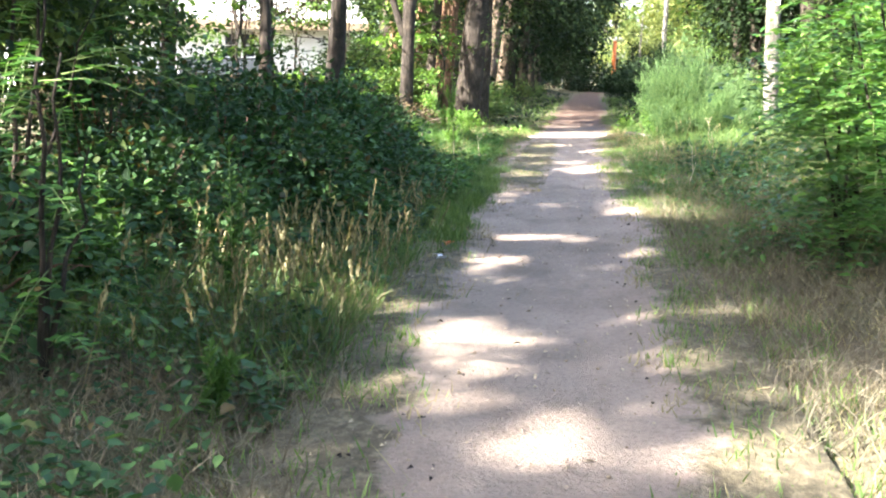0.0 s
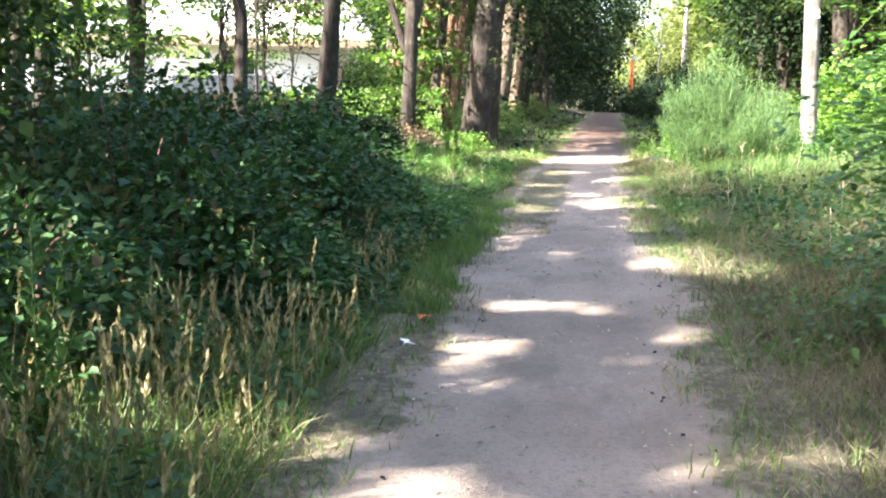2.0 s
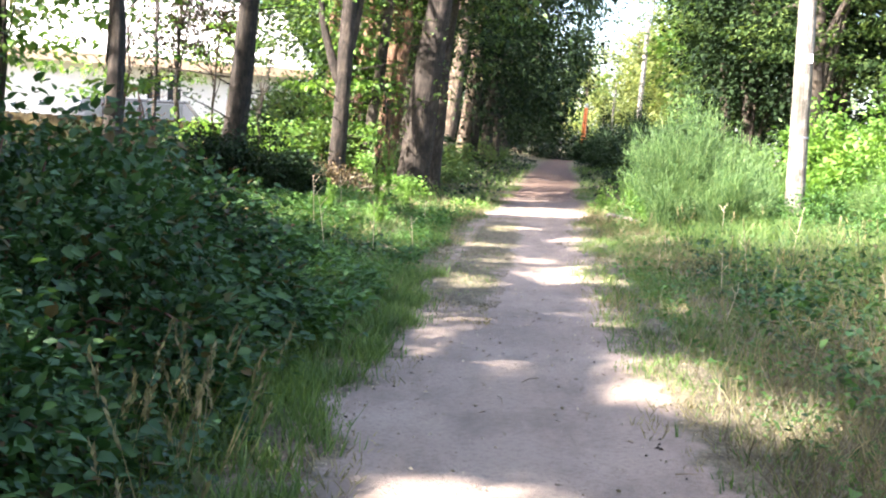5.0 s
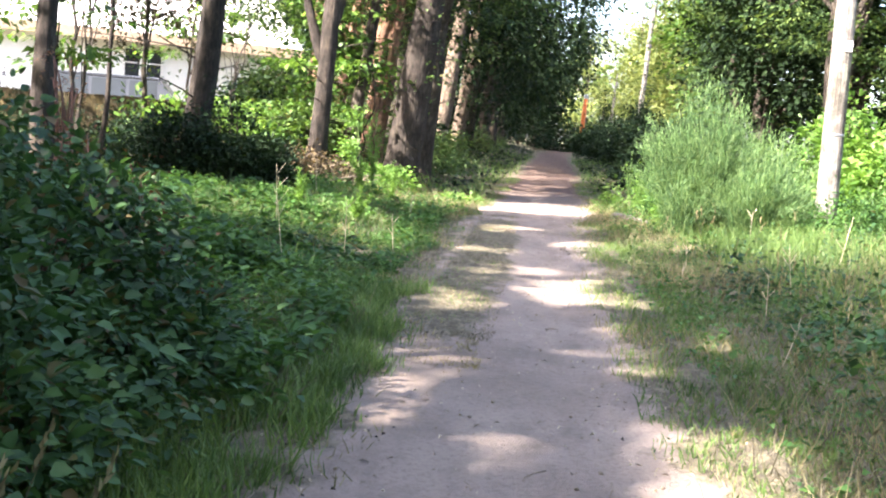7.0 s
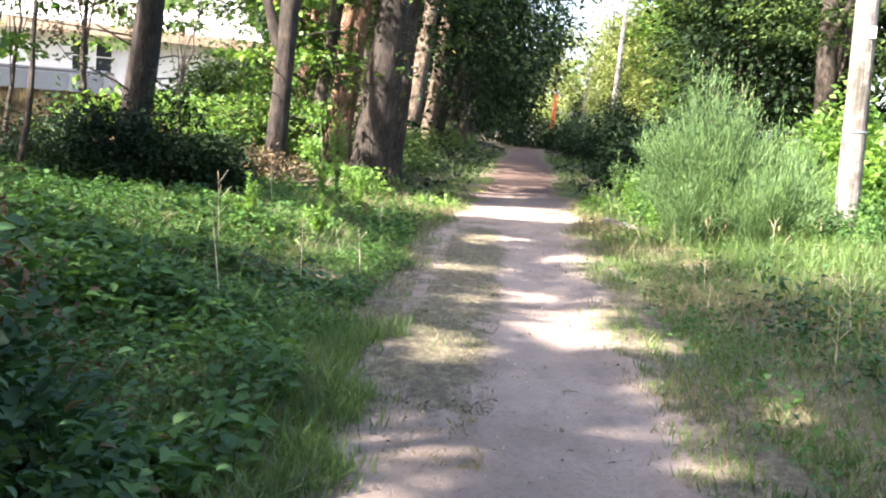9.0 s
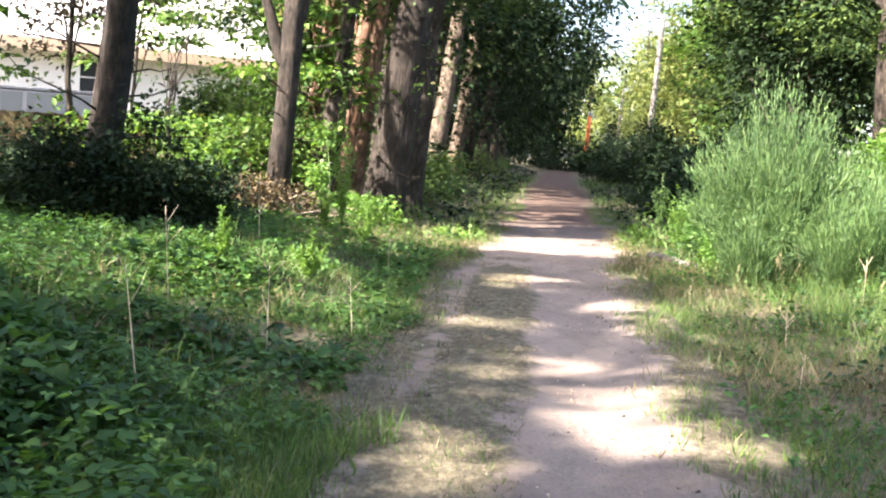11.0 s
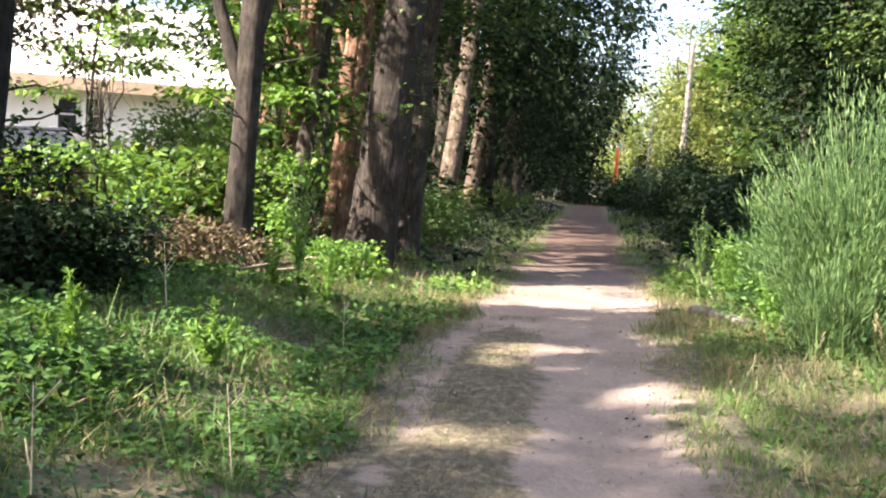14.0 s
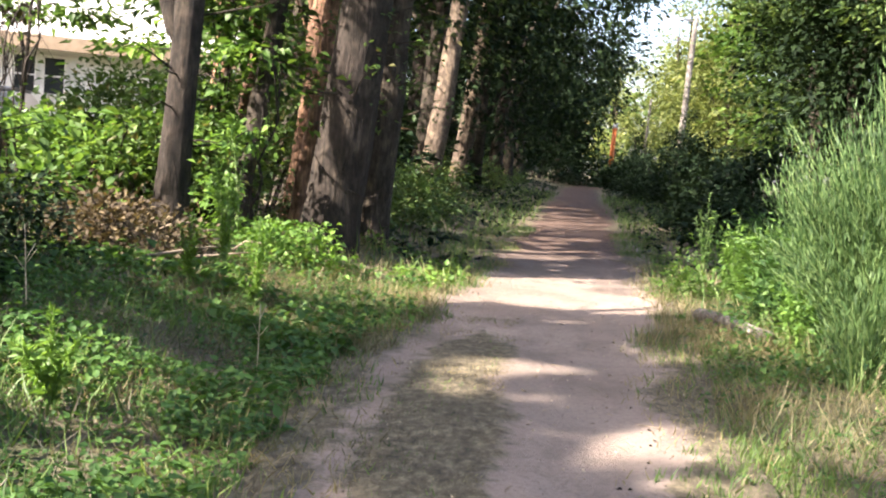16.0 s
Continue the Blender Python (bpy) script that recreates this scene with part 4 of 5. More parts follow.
for x, y, h in ((1.65, 16.4, 0.35), (1.9, 18.2, 0.45), (2.4, 19.5, 0.6), (1.5, 20.8, 0.3), (2.9, 16.0, 0.5), (1.8, 22.6, 0.4), (3.3, 21.4, 0.7), (2.3, 13.6, 0.45), (2.8, 24.0, 0.6), (-2.1, 20.2, 0.7), (-1.75, 21.6, 0.5), (-2.4, 18.6, 0.75), (-3.0, 20.9, 0.8), (-2.0, 25.6, 0.5), (-3.4, 25.2, 0.6)):
    e = thing("dead_stalk", x, y, 0, "thin bleached dead weed stalk standing upright", "stalk", "dead stalks in the verge")
    f = np.linspace(0, 1, 5)[:, None]
    tip = np.array([RNG.normal() * 0.16 * h, RNG.normal() * 0.1 * h, h])
    part("stalk", Geo().add(*tube(tip * f - [0, 0, 0.03], 0.006 * (1 - 0.6 * f[:, 0]), 5)), STALK, e)
    for k in range(3):
        s = RNG.uniform(0.4, 0.9)
        an = RNG.uniform(0, 6.28)
        part("twig", Geo().add(*tube(tip * s + np.array([math.cos(an), math.sin(an), 1.2]) * 0.14 * h * f, 0.003, 4)), STALK, e)

# ---- trees on the left ----
make_tree(-5.62, 26.0, 11, 0.225, "leaning grey-brown tree trunk beside the shrubs", OAK, BARK, (0.10, 0.0), 3.8, 3.0, 9000, 0.15, 0.6, sprouts=16, reach=1.9, dense=110, flat=0.16, sway=0.012)
make_tree(-4.55, 31.1, 13, 0.20, "slim forked tree with sun-flecked bark", MAPLE, BARK, (0.045, 0.0), 3.4, 2.8, 7500, 0.14, 0.55, sprouts=16, dense=110, flat=0.16, sway=0.012, forks=((2.3, -0.75, 0.1, 2.6, 0.62), (2.9, 0.5, 0.2, 3.4, 0.55)))
make_tree(-4.2, 32.6, 12, 0.15, "slim dark tree beside the forked one", MAPLE, BARK_DARK, (0.10, 0.0), 3.6, 2.6, 7000, 0.15, sprouts=14)
make_tree(-3.12, 33.0, 17, 0.37, "thick leaning tree with furrowed brown bark", OAK, BARK, (0.11, 0.0), 4.6, 3.8, 13000, 0.16, 0.6, sprouts=26, reach=1.2, dense=110, flat=0.18, sway=0.015)
make_tree(-2.92, 34.8, 16, 0.24, "dark trunk close behind a thicker one", OAK, BARK_DARK, (0.13, 0.0), 4.6, 3.4, 10000, 0.17, sprouts=14)
# the next two crowns take the near-black leaf to darken the row
make_tree(-3.72, 49.0, 19, 0.3, "leaning tree with sun flecks put in its bark colour", SHADED_NEEDLE, BARK_SUNLIT, (0.10, 0.0), 5.0, 4.4, 14000, 0.22, sprouts=16, sway=0.015)
make_tree(-3.5, 55.0, 19, 0.29, "leaning tree in the shaded row", SHADED_NEEDLE, BARK_SUNLIT, (0.09, 0.0), 5.0, 4.6, 14000, 0.24, sprouts=14, sway=0.015)
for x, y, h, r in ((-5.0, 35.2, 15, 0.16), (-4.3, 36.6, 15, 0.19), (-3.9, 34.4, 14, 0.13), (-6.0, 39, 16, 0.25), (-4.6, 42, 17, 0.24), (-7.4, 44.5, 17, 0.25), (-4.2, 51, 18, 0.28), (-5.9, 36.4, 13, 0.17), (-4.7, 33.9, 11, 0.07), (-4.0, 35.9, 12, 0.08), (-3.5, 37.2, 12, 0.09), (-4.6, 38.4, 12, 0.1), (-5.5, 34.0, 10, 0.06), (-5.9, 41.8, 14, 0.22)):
    make_tree(x, y, h, r, "sun-flecked reddish trunk at the wood's edge", SHADED_WOODLAND, BARK_RED if r < 0.2 else BARK_DARK, (0.05, 0.0), 2.8, 3.0, 6500, 0.15, 0.6, group="trees at the wood's edge", sprouts=12, dense=110, flat=0.18)
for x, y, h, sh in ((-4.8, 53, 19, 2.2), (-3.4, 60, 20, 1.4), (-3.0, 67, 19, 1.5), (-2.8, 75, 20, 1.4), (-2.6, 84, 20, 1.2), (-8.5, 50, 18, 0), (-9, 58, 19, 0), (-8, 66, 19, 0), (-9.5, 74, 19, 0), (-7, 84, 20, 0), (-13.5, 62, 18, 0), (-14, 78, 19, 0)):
    make_tree(x, y, h, 0.3, "tall dark conifer in the wood", SHADED_NEEDLE, BARK_DARK, (0.03, 0.0), 1.4, 4.4, 14500, 0.23, 0.6, 7, "conifer", (sh, 0.0), 0.6, group="dark wood", dense=45)
# the tree at (-13.0, 29.8) is added only to shade the fence
for x, y, h, r, base, n in ((-8.3, 22.4, 10, 0.17, 3.9, 6000), (-9.9, 22.2, 10.5, 0.2, 4.2, 6500), (-8.6, 18.6, 10, 0.16, 3.8, 6500), (-8.0, 14.5, 10, 0.17, 3.6, 7500),
                            (-8.2, 10.6, 10.5, 0.2, 3.4, 8000), (-8.8, 6.8, 10, 0.18, 3.2, 8000), (-8.0, 3.0, 10.5, 0.2, 3.4, 8000), (-8.4, -1.0, 10, 0.2, 3.4, 7000), (-8.0, -5.0, 10, 0.2, 3.4, 5000), (-12.5, 20, 11, 0.2, 3.5, 5000), (-13.0, 29.8, 8, 0.2, 1.6, 6500), (-12.6, 12, 11, 0.22, 3.5, 5000),
                            (-5.8, 20.6, 8.5, 0.13, 5.0, 4500), (-5.6, 12.0, 9, 0.13, 4.8, 4500), (-5.2, 3.6, 9, 0.14, 4.4, 4500)):
    make_tree(x, y, h, r, "slender deciduous tree behind the thicket", OAK, BARK, (0.04, 0.0), base, 2.7, int(n * (1.15 if y < 11 else 0.75)), 0.215, 0.6, group="trees behind the thicket")

for x, y, h, base, sp, n in ((-8.3, 27.6, 4.8, 1.3, 1.3, 2400), (-9.4, 30.4, 5.0, 1.4, 1.5, 2400), (-4.9, 33.4, 5.0, 1.0, 1.3, 2600), (-5.9, 30.0, 3.0, 0.9, 0.7, 900), (-6.3, 30.6, 3.4, 0.9, 1.1, 1500), (-3.85, 32.1, 2.4, 0.7, 0.5, 500), (-7.2, 24.4, 4.4, 1.7, 1.0, 1300), (-7.1, 25.8, 5.6, 2.2, 1.5, 3200), (-7.9, 21.6, 5.2, 1.9, 1.3, 2400), (-9.0, 36.0, 6.2, 2.0, 1.6, 1900), (-10.4, 25.0, 5.0, 1.4, 1.5, 2200), (-9.6, 19.8, 5.0, 1.4, 1.4, 2200)):
    make_tree(x, y, h, 0.045 if h > 4 else 0.022, "thin understorey tree with broad sunlit leaves", MAPLE, BARK, (0.06, 0.0), base, sp, n, 0.15, 0.3, 8, "understorey_tree", group="understorey", dense=60, flat=0.2)

make_tree(-8.6, 32.4, 5.6, 0.07, "small copper-leaved tree before the house", COPPER, BARK_DARK, (0.04, 0.0), 2.0, 1.5, 4500, 0.12, 0.3, 8, "copper_tree", dense=70, flat=0.3)

# ---- right side ----
def make_broom(x, y, rx, ry, h, stems, per, label, size=0.075):
    """Many wand-like stems that fan out and carry fine upright leaves."""
    e = thing("broom_bush", x, y, 0, label, "bush", "feathery bushes")
    g, lp, ld = Geo(), [], []
    f = np.linspace(0, 1, 6)
    for k in range(stems):
        a, q = RNG.uniform(0, 6.28), RNG.random() ** 0.6
        tip = np.array([math.cos(a) * q * rx, math.sin(a) * q * ry, h * (1 - 0.42 * q ** 2) * (RNG.uniform(0.45, 1.0) + 0.2 * (RNG.random() < 0.12))])
        root = tip * [0.3, 0.3, 0] + RNG.normal(size=3) * [0.08, 0.08, 0]
        line = root + (tip - root) * f[:, None] ** np.array([1.5, 1.5, 0.9])
        line[0, 2] = -0.03
        if k % 2 == 0:
            g.add(*tube(line, 0.007 * (1 - 0.75 * f), 4))
        s = RNG.random(per) ** 0.7
        at = np.stack([np.interp(s, f, line[:, j]) for j in range(3)], 1)
        lp.append(at + RNG.normal(size=(per, 3)) * 0.05)
        ld.append((tip - root) / h * 1.2 + rand_dirs(per) * 0.42 + [0, 0, 0.2])
    lp, ld = np.concatenate(lp), np.concatenate(ld)
    lp[:, 2] = np.abs(lp[:, 2])
    n = len(lp)
    ln = size * RNG.uniform(0.6, 1.5, n)
    part("stem_tangle", g, GREEN_STEM, e, kind="stuff")
    part("foliage", Geo().add(*leaves(lp, ld, rand_dirs(n), ln, 0.0105 * RNG.uniform(0.7, 1.5, n), 0.1)), BROOM, e)
    return e


make_broom(2.6, 27.4, 1.2, 1.0, 2.35, 400, 130, "tall feathery green broom bush beside the path")
make_broom(3.7, 27.6, 0.85, 0.8, 1.75, 190, 115, "feathery green bush beside the pole")
make_broom(3.3, 26.1, 0.8, 0.8, 1.25, 120, 100, "lower feathery bush with pale tips")
make_broom(2.2, 26.6, 0.5, 0.6, 1.0, 60, 60, "small feathery bush at the path's edge")
make_broom(6.0, 27.9, 0.8, 0.8, 1.0, 100, 60, "bright feathery weeds round the pole's foot")
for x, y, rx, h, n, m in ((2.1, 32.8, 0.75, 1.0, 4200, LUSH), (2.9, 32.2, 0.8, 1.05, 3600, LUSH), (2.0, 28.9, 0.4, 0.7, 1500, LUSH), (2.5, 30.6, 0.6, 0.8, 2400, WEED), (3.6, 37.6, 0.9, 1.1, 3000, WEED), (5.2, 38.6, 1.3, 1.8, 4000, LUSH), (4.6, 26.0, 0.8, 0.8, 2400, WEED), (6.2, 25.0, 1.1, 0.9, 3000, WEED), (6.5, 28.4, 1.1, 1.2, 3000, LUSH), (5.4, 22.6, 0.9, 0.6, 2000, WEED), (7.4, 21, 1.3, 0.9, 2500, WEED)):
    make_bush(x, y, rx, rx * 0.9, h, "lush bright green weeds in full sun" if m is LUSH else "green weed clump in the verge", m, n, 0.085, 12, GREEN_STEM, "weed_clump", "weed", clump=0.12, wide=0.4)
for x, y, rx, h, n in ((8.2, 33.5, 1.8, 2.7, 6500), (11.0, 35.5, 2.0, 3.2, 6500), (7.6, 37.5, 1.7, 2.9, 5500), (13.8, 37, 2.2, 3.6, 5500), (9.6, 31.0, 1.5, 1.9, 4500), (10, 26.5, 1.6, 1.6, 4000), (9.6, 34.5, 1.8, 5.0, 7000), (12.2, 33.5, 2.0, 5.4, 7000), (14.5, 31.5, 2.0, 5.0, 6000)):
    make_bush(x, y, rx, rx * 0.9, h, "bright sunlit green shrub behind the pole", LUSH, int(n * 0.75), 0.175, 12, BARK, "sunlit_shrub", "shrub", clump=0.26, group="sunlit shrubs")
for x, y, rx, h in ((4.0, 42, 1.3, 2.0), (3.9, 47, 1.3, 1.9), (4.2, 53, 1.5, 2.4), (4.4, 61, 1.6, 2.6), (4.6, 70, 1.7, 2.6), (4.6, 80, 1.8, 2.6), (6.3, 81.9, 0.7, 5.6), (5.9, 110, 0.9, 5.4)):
    make_bush(x, y, rx, rx, h, "dark ivy-covered shrub beside the path", EVERGREEN_AND_SHADE, 3500, 0.135, 10, BARK_DARK, "ivy_shrub", "shrub", clump=0.2, group="dark shrubs along the path")
# conifers in this list are added as a dark backing for shaded hollows
for x, y, h, r, m, base, sp, n in ((8.6, 43.5, 14, 0.36, SHADED_WOODLAND, 1.8, 3.4, 8500), (12.2, 42, 15, 0.4, SHADED_WOODLAND, 2.0, 4.0, 8500), (16.5, 41, 15, 0.3, SHADED_WOODLAND, 2.0, 3.8, 5000), (7.6, 54, 13, 0.25, SHADED_WOODLAND, 1.2, 3.0, 13000), (11.5, 52, 15, 0.3, SHADED_WOODLAND, 1.0, 3.8, 9000), (16.5, 53, 15, 0.3, SHADED_WOODLAND, 2, 4.2, 5000),
                                   (10, 60, 13, 0.3, SHADED_NEEDLE, 0.8, 3.6, 9000), (14.5, 47, 14, 0.3, SHADED_NEEDLE, 0.6, 3.6, 13000), (10.4, 47.6, 13, 0.3, SHADED_NEEDLE, 0.5, 3.0, 14000), (18.5, 46, 14, 0.3, SHADED_NEEDLE, 0.6, 3.6, 7000), (7.8, 50.5, 12, 0.3, SHADED_NEEDLE, 0.6, 2.2, 9000),
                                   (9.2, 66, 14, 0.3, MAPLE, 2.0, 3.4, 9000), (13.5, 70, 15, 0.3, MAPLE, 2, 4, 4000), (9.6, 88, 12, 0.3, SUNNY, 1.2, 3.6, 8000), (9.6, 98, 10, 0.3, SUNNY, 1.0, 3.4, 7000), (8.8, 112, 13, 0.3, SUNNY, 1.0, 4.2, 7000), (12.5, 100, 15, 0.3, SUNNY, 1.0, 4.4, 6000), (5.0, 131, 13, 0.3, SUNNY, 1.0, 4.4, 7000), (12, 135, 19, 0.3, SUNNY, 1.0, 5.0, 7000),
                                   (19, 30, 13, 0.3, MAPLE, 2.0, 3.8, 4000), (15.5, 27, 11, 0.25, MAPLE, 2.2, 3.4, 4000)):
    make_tree(x, y, h, r, {"shaded_needle_spray": "added dark conifer standing for shade behind the leafy trees", "shaded_woodland_leaf": "tall leafy tree with half shade in its leaf colour", "broad_leaf": "leafy green tree behind the verge", "yellow_green_leaf": "sunlit yellow-green tree down the path"}[m.name], m, BARK_DARK, (-0.02, 0.0), base, sp, n, (0.22 if m is SHADED_NEEDLE else 0.17) if y < 60 else 0.28, 0.62, 9, group="trees on the sunny side", dense=130 if y < 60 and m is not SHADED_NEEDLE else 55, flat=0.14 if y < 60 and m is not SHADED_NEEDLE else 0.45)
# dark bushes added to stand for the shade under the canopy
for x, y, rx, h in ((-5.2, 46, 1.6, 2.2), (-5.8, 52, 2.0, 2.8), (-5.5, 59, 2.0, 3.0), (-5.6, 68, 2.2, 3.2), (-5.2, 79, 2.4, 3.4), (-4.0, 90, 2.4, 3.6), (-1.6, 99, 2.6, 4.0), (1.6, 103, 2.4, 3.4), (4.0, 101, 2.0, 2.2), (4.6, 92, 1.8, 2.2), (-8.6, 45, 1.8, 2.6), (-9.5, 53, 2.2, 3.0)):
    make_bush(x, y, rx, rx, h, "added dark undergrowth standing for shade beneath the conifers", EVERGREEN_AND_SHADE, 2500, 0.26, 10, BARK_DARK, "shade_bush", "bush", clump=0.34, group="dark undergrowth")
# dark trees added so that the path's end goes dark
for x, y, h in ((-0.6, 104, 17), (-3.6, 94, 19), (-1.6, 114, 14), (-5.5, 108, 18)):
    make_tree(x, y, h, 0.3, "added dark conifer standing for shade at the path's far end", SHADED_NEEDLE, BARK_DARK, (0.02, 0.0), 0.8, 4.0, 12000, 0.36, 0.7, 6, "conifer", (0.0, 0.0), 0.6, group="dark wood", dense=45)

# trees out of view, added to block sky light and deepen the shade
for x, y, h in ((8.5, 17.5, 11), (10.5, 12, 12), (8.0, 8.0, 11), (11, 4.0, 12), (7.5, 0.5, 11), (9.5, -5, 12), (4.5, -8, 12), (0.5, -11, 12), (-3.5, -8.5, 11), (14.5, 20, 12), (15, 9, 12), (-1.5, -17, 13), (5, -16, 13), (12, -12, 13)):
    make_tree(x, y, h, 0.22, "unseen tree added beside the start to block sky light", OAK, BARK_DARK, (0.0, 0.0), 1.4, 3.2, 1800, 0.42, 0.8, 5, group="trees at the start of the walk")

# far woods that close the view
g, gt = Geo(), Geo()
for i in range(120):
    a = i / 120 * 2 * math.pi
    d = RNG.uniform(95, 150)
    x, y = math.sin(a) * d * 0.85, 25 + math.cos(a) * d * 1.15
    h = RNG.uniform(11, 17)
    m = 280
    c = np.array([x, y, h * 0.5]) + rand_dirs(16) * RNG.random((16, 1)) ** 0.4 * [5, 5, h * 0.48]
    p, off = clumped(c, m, 1.1)
    p = p[p[:, 2] > 0.2]
    ln = RNG.uniform(0.7, 1.5, len(p))
    g.add(*leaves(p, rand_dirs(len(p)), rand_dirs(len(p)) + [0, 0, 1], ln, ln * 0.7))
    gt.add(*tube([(x, y, -0.2), (x + 0.2, y, h * 0.4), (x, y, h * 0.85)], [0.3, 0.2, 0.05], 6))
tagged(part("far_woods", g, OAK), "distant leafy woods all round", "woods", kind="stuff")
tagged(part("far_trunks", gt, BARK_DARK), "distant tree trunks in the woods", "trunks", kind="stuff")


# ---- poles, fence, house and car ----
def make_pole(x, y, h, r, label, lean=(0.0, 0.0), arm=False, tag=False):
    e = thing("utility_pole", x, y, 0, label, "pole", "utility poles")
    z = np.linspace(-0.3, h, 12)
    part("shaft", Geo().add(*tube(np.stack([lean[0] * z, lean[1] * z, z], 1), r * (1 - 0.3 * np.clip(z / h, 0, 1)), 16, 0.012)), POLE_WOOD, e, smooth=True)
    if tag:
        plate = part("number_plate", box(-0.075, -r * 0.93 - 0.012, 2.94, 0.075, -r * 0.93 + 0.03, 3.10, 0.004), WHITE, e, "small pale number plate with dark marks")
        for dx, h0 in ((-0.03, 2.98), (0.03, 2.98)):
            for z0 in (h0, h0 + 0.07):
                part("digit_bar", box(dx - 0.018, -r * 0.93 - 0.022, z0, dx + 0.018, -r * 0.93 - 0.012, z0 + 0.016), DARK_PAINT, plate)
        part("band", Geo().add(*tube([(lean[0] * 1.6, 0, 1.60), (lean[0] * 1.6, 0, 1.64)], r * 0.965, 16)), METAL, e, "thin metal band")
    if arm:
        part("bracket", Geo().add(*tube([(lean[0] * h, 0, h - 0.25), (lean[0] * h - 0.6, 0, h - 0.15), (lean[0] * h - 1.3, 0, h - 0.2)], 0.07, 8)), METAL, e)
        part("lamp_head", box(lean[0] * h - 1.8, -0.16, h - 0.34, lean[0] * h - 1.1, 0.16, h - 0.1, 0.05), WHITE, e, "pale street lamp head")
    return e


make_pole(4.56, 27.1, 9.5, 0.178, "weathered grey wooden utility pole in tall grass", (-0.012, 0.0), tag=True)
make_pole(6.25, 83, 9.9, 0.2, "sun-bleached utility pole with a lamp bracket", (0.035, 0.0), arm=True)
make_pole(5.8, 105, 6.6, 0.12, "thin grey pole far down the path", (0.05, 0.0))
e = thing("orange_post", 3.95, 116, 0, "orange-painted post with a pale cap", "post")
part("shaft", Geo().add(*tube([(0, 0, -0.2), (0.05, 0, 2.5), (0.15, 0, 4.9)], [0.2, 0.19, 0.17], 12)), ORANGE, e, smooth=True)
part("cap", Geo().add(*tube([(0.15, 0, 4.9), (0.16, 0, 5.3)], [0.2, 0.16], 12)), WHITE, e, "pale cap")

f = np.linspace(0, 1, 9)[:, None]
log = part("fallen_log", Geo().add(*tube(np.array([[-0.26, 0.66, 0.06]]) + np.array([[0.52, -1.32, 0.03]]) * f + np.sin(f * 5) * [[0.03, 0.02, 0.015]], 0.08 - 0.025 * f[:, 0], 12, 0.06)), LOG_WOOD, smooth=True)
log.location = (1.70, 29.85, 0.05)
tagged(log, "pale barkless log lying at the path's edge", "log")

fence = thing("board_fence", -10.9, 33.2, 0, "weathered yellow-brown wooden board fence", "fence")
plank = box(-0.0715, -0.011, 0.04, 0.0715, 0.011, 1.3, 0.004)
plank_mesh = bpy.data.meshes.new("board")
plank.to_mesh(plank_mesh)
plank.free()
plank_mesh.materials.append(FENCE_WOOD)
for k in range(76):
    b = new("board", plank_mesh)
    b.parent = fence
    b.matrix_basis = pose(-5.5 + k * 0.145, RNG.normal() * 0.004, RNG.normal() * 0.012, 0, RNG.normal() * 0.06, 0)
for k in range(5):
    part("post", box(-5.55 + k * 2.7, 0.02, -0.2, -5.45 + k * 2.7, 0.12, 1.36, 0.006), FENCE_WOOD, fence)
for z in (0.3, 1.0):
    part("rail", box(-5.5, 0.013, z, 5.4, 0.05, z + 0.09, 0.004), FENCE_WOOD, fence)
fence.rotation_euler = (0, 0, radians(12))

house = thing("house", -14.0, 47.5, -0.3, "white house with a pale roof and tan eaves", "house")
house.rotation_euler = (0, 0, radians(32))
part("wall", box(-9, 0, -0.2, 5, 7, 3.75), WHITE, house)
for k in range(24):
    part("siding_board", box(-9.02, -0.035, 0.1 + k * 0.15, 5.02, -0.003, 0.238 + k * 0.15, 0.004), WHITE, house)
bm = bmesh.new()
prof = [(-0.7, 3.68), (3.5, 6.4), (7.7, 3.68), (7.7, 3.82), (3.5, 6.56), (-0.7, 3.82)]
for xx in (-9.5, 5.5):
    for yy, zz in prof:
        bm.verts.new((xx, yy, zz))
bm.verts.ensure_lookup_table()
bm.faces.new([bm.verts[k] for k in range(6)])
bm.faces.new([bm.verts[k] for k in range(11, 5, -1)])
for k in range(6):
    q = (k + 1) % 6
    bm.faces.new([bm.verts[q], bm.verts[k], bm.verts[6 + k], bm.verts[6 + q]])
part("roof", bm, ROOFING, house)
part("fascia", box(-9.5, -0.76, 3.48, 5.5, -0.71, 3.84, 0.005), FASCIA, house, "tan painted eaves board")
for x0 in (-0.75, 0.0):
    w = part("window", box(x0, -0.06, 2.35, x0 + 0.5, -0.037, 3.3, 0.004), GLASS, house, "dark window pane")
    for a, b_, c, d in ((-0.07, 2.28, 0.0, 3.37), (0.5, 2.28, 0.57, 3.37), (0.0, 2.28, 0.5, 2.35), (0.0, 3.3, 0.5, 3.37), (0.0, 2.80, 0.5, 2.84)):
        part("frame", box(x0 + a, -0.09, b_, x0 + c, -0.04, d, 0.004), WHITE, w)
car = thing("parked_car", -11.6, 39.6, -0.1, "parked dark van behind the board fence", "car")
car.rotation_euler = (0, 0, radians(12))
part("body", box(-2.3, -0.9, 0.35, 2.3, 0.9, 1.25, 0.12), DARK_PAINT, car)
bm = bmesh.new()
low = [(-2.25, -0.85), (1.5, -0.85), (1.5, 0.85), (-2.25, 0.85)]
high = [(-2.1, -0.72), (0.85, -0.72), (0.85, 0.72), (-2.1, 0.72)]
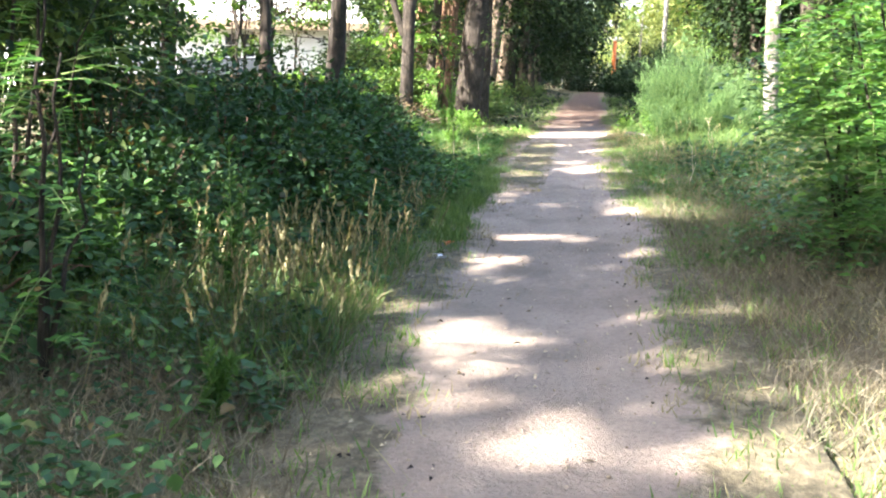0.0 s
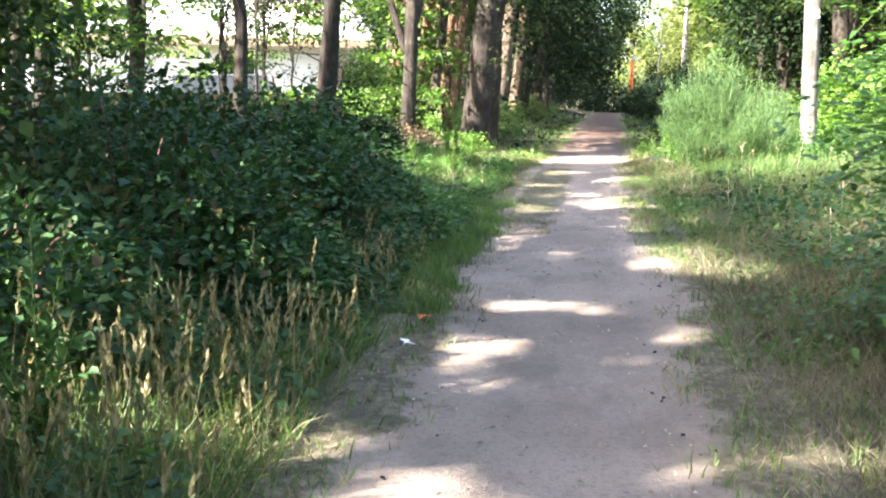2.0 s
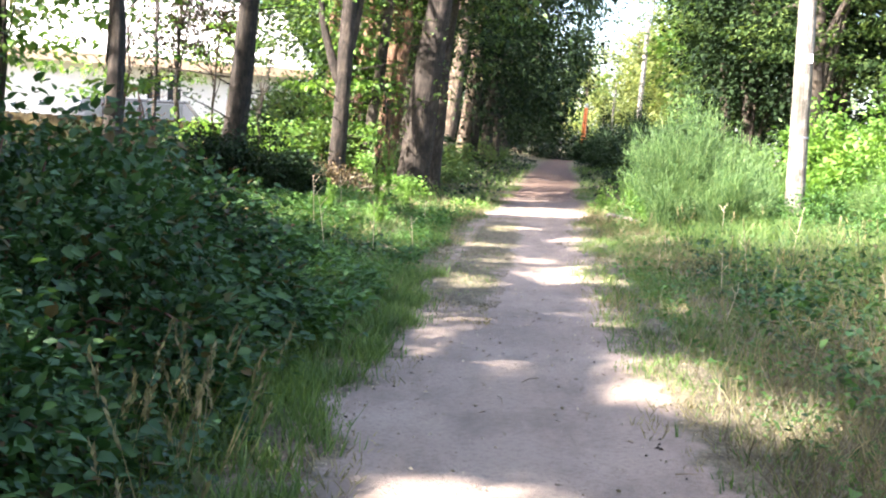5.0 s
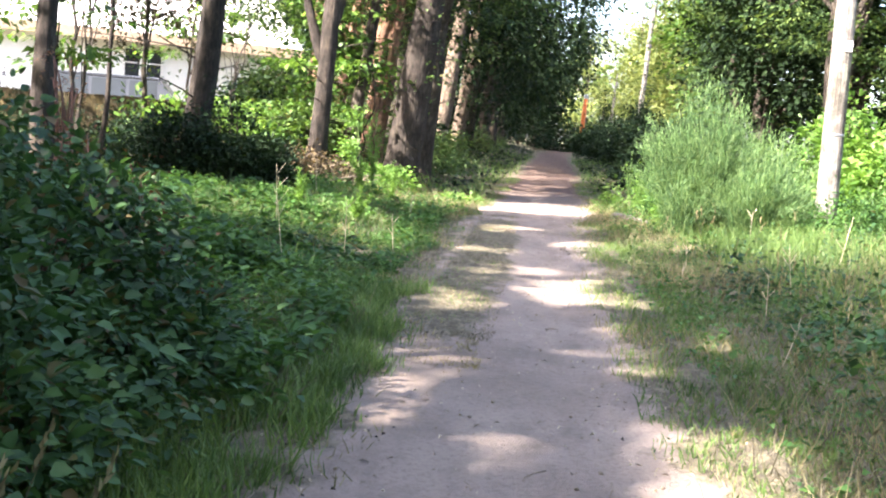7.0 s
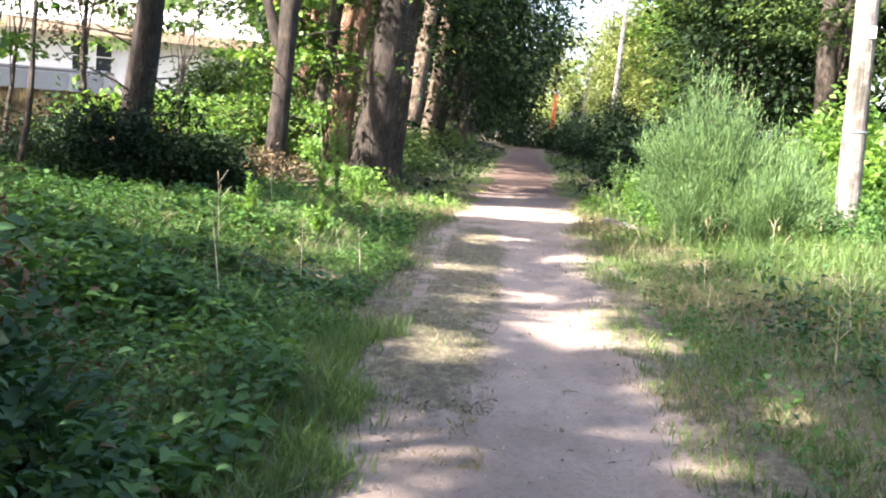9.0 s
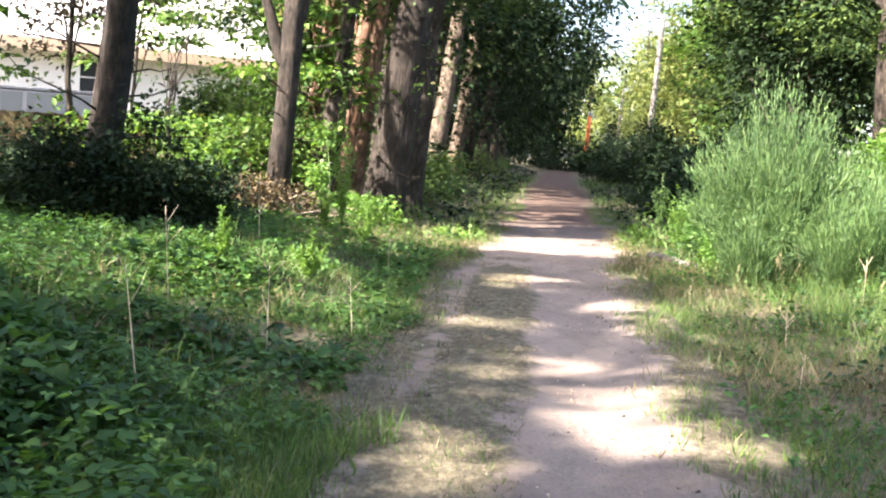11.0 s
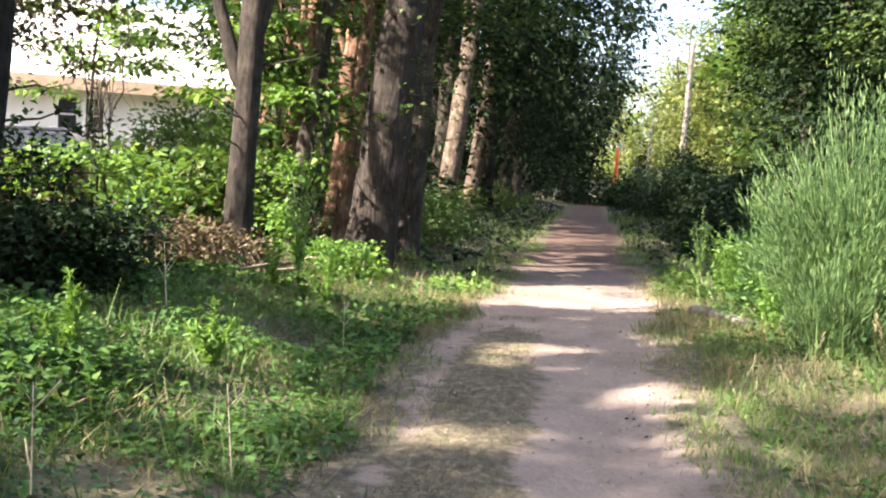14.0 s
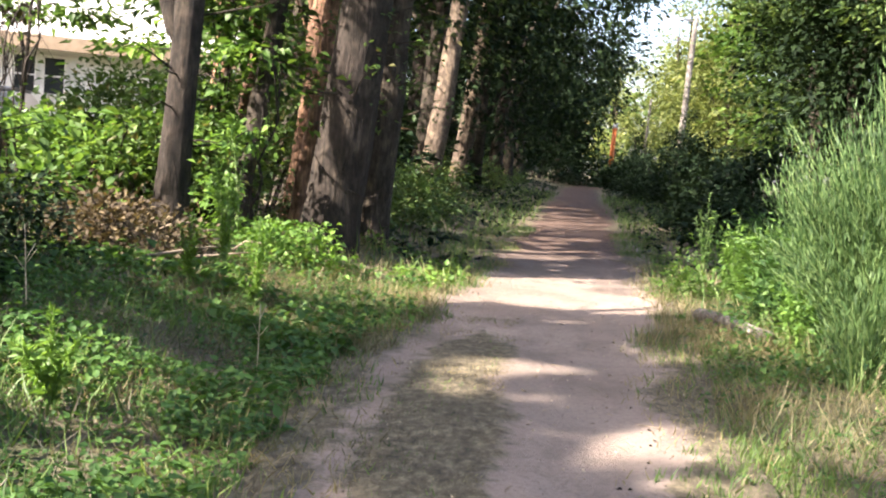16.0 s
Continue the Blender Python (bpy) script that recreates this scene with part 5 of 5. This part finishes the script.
vs = [bm.verts.new((a, b_, 1.2)) for a, b_ in low] + [bm.verts.new((a, b_, 1.95)) for a, b_ in high]
bm.faces.new(vs[4:])
for k in range(4):
    bm.faces.new((vs[k], vs[(k + 1) % 4], vs[4 + (k + 1) % 4], vs[4 + k]))
part("cabin", bm, DARK_PAINT, car)
part("roof", box(-2.12, -0.75, 1.93, 0.87, 0.75, 2.0, 0.03), DARK_PAINT, car)
for x0, x1 in ((-2.0, -1.05), (-0.95, -0.05), (0.05, 0.8)):
    bm = box(x0, -0.012, 0, x1, 0.012, 0.55, 0.004)
    bm.transform(Matrix.Translation((0, -0.82, 1.34)) @ Matrix.Rotation(radians(-10), 4, "X"))
    part("side_window", bm, GLASS, car, "dark side window")
for x0 in (-1.4, 1.4):
    for y0 in (-0.85, 0.85):
        wv, wt = tube([(x0, y0 - 0.11, 0.33), (x0, y0 - 0.08, 0.33), (x0, y0 + 0.08, 0.33), (x0, y0 + 0.11, 0.33)], [0.27, 0.33, 0.33, 0.27], 18)
        w = part("wheel", Geo().add(wv, wt), RUBBER, car, smooth=True)
        part("rim", Geo().add(*tube([(x0, y0 - 0.13, 0.33), (x0, y0 + 0.13, 0.33)], 0.17, 14)), METAL, w)

# small litter at the verge
sc = part("orange_leaf", Geo().add(*leaves(np.array([[0, 0, 0.0], [0.01, 0.01, 0.005]]), np.array([[1, 0.2, 0.5], [-0.3, 1, 0.3]]), np.array([[0, 0, 1.0], [0.3, 0, 1]]), 0.10, 0.08)), ORANGE)
sc.location = (-1.12, 10.0, 0.05)
tagged(sc, "bright orange fallen leaf in the grass", "leaf")
sc = part("paper_scrap", Geo().add(*leaves(np.array([[0, 0, 0.0], [0.02, 0.02, 0.008], [-0.02, 0.03, 0.004]]), np.array([[1, 0.2, 0.25], [-0.3, 1, 0.3], [0.5, -0.6, 0.4]]), np.array([[0, 0, 1.0], [0.3, 0, 1], [0.0, 0.4, 1]]), 0.09, 0.07)), WHITE)
sc.location = (-1.10, 9.15, 0.06)
tagged(sc, "crumpled pale paper scrap at the path's edge", "litter")
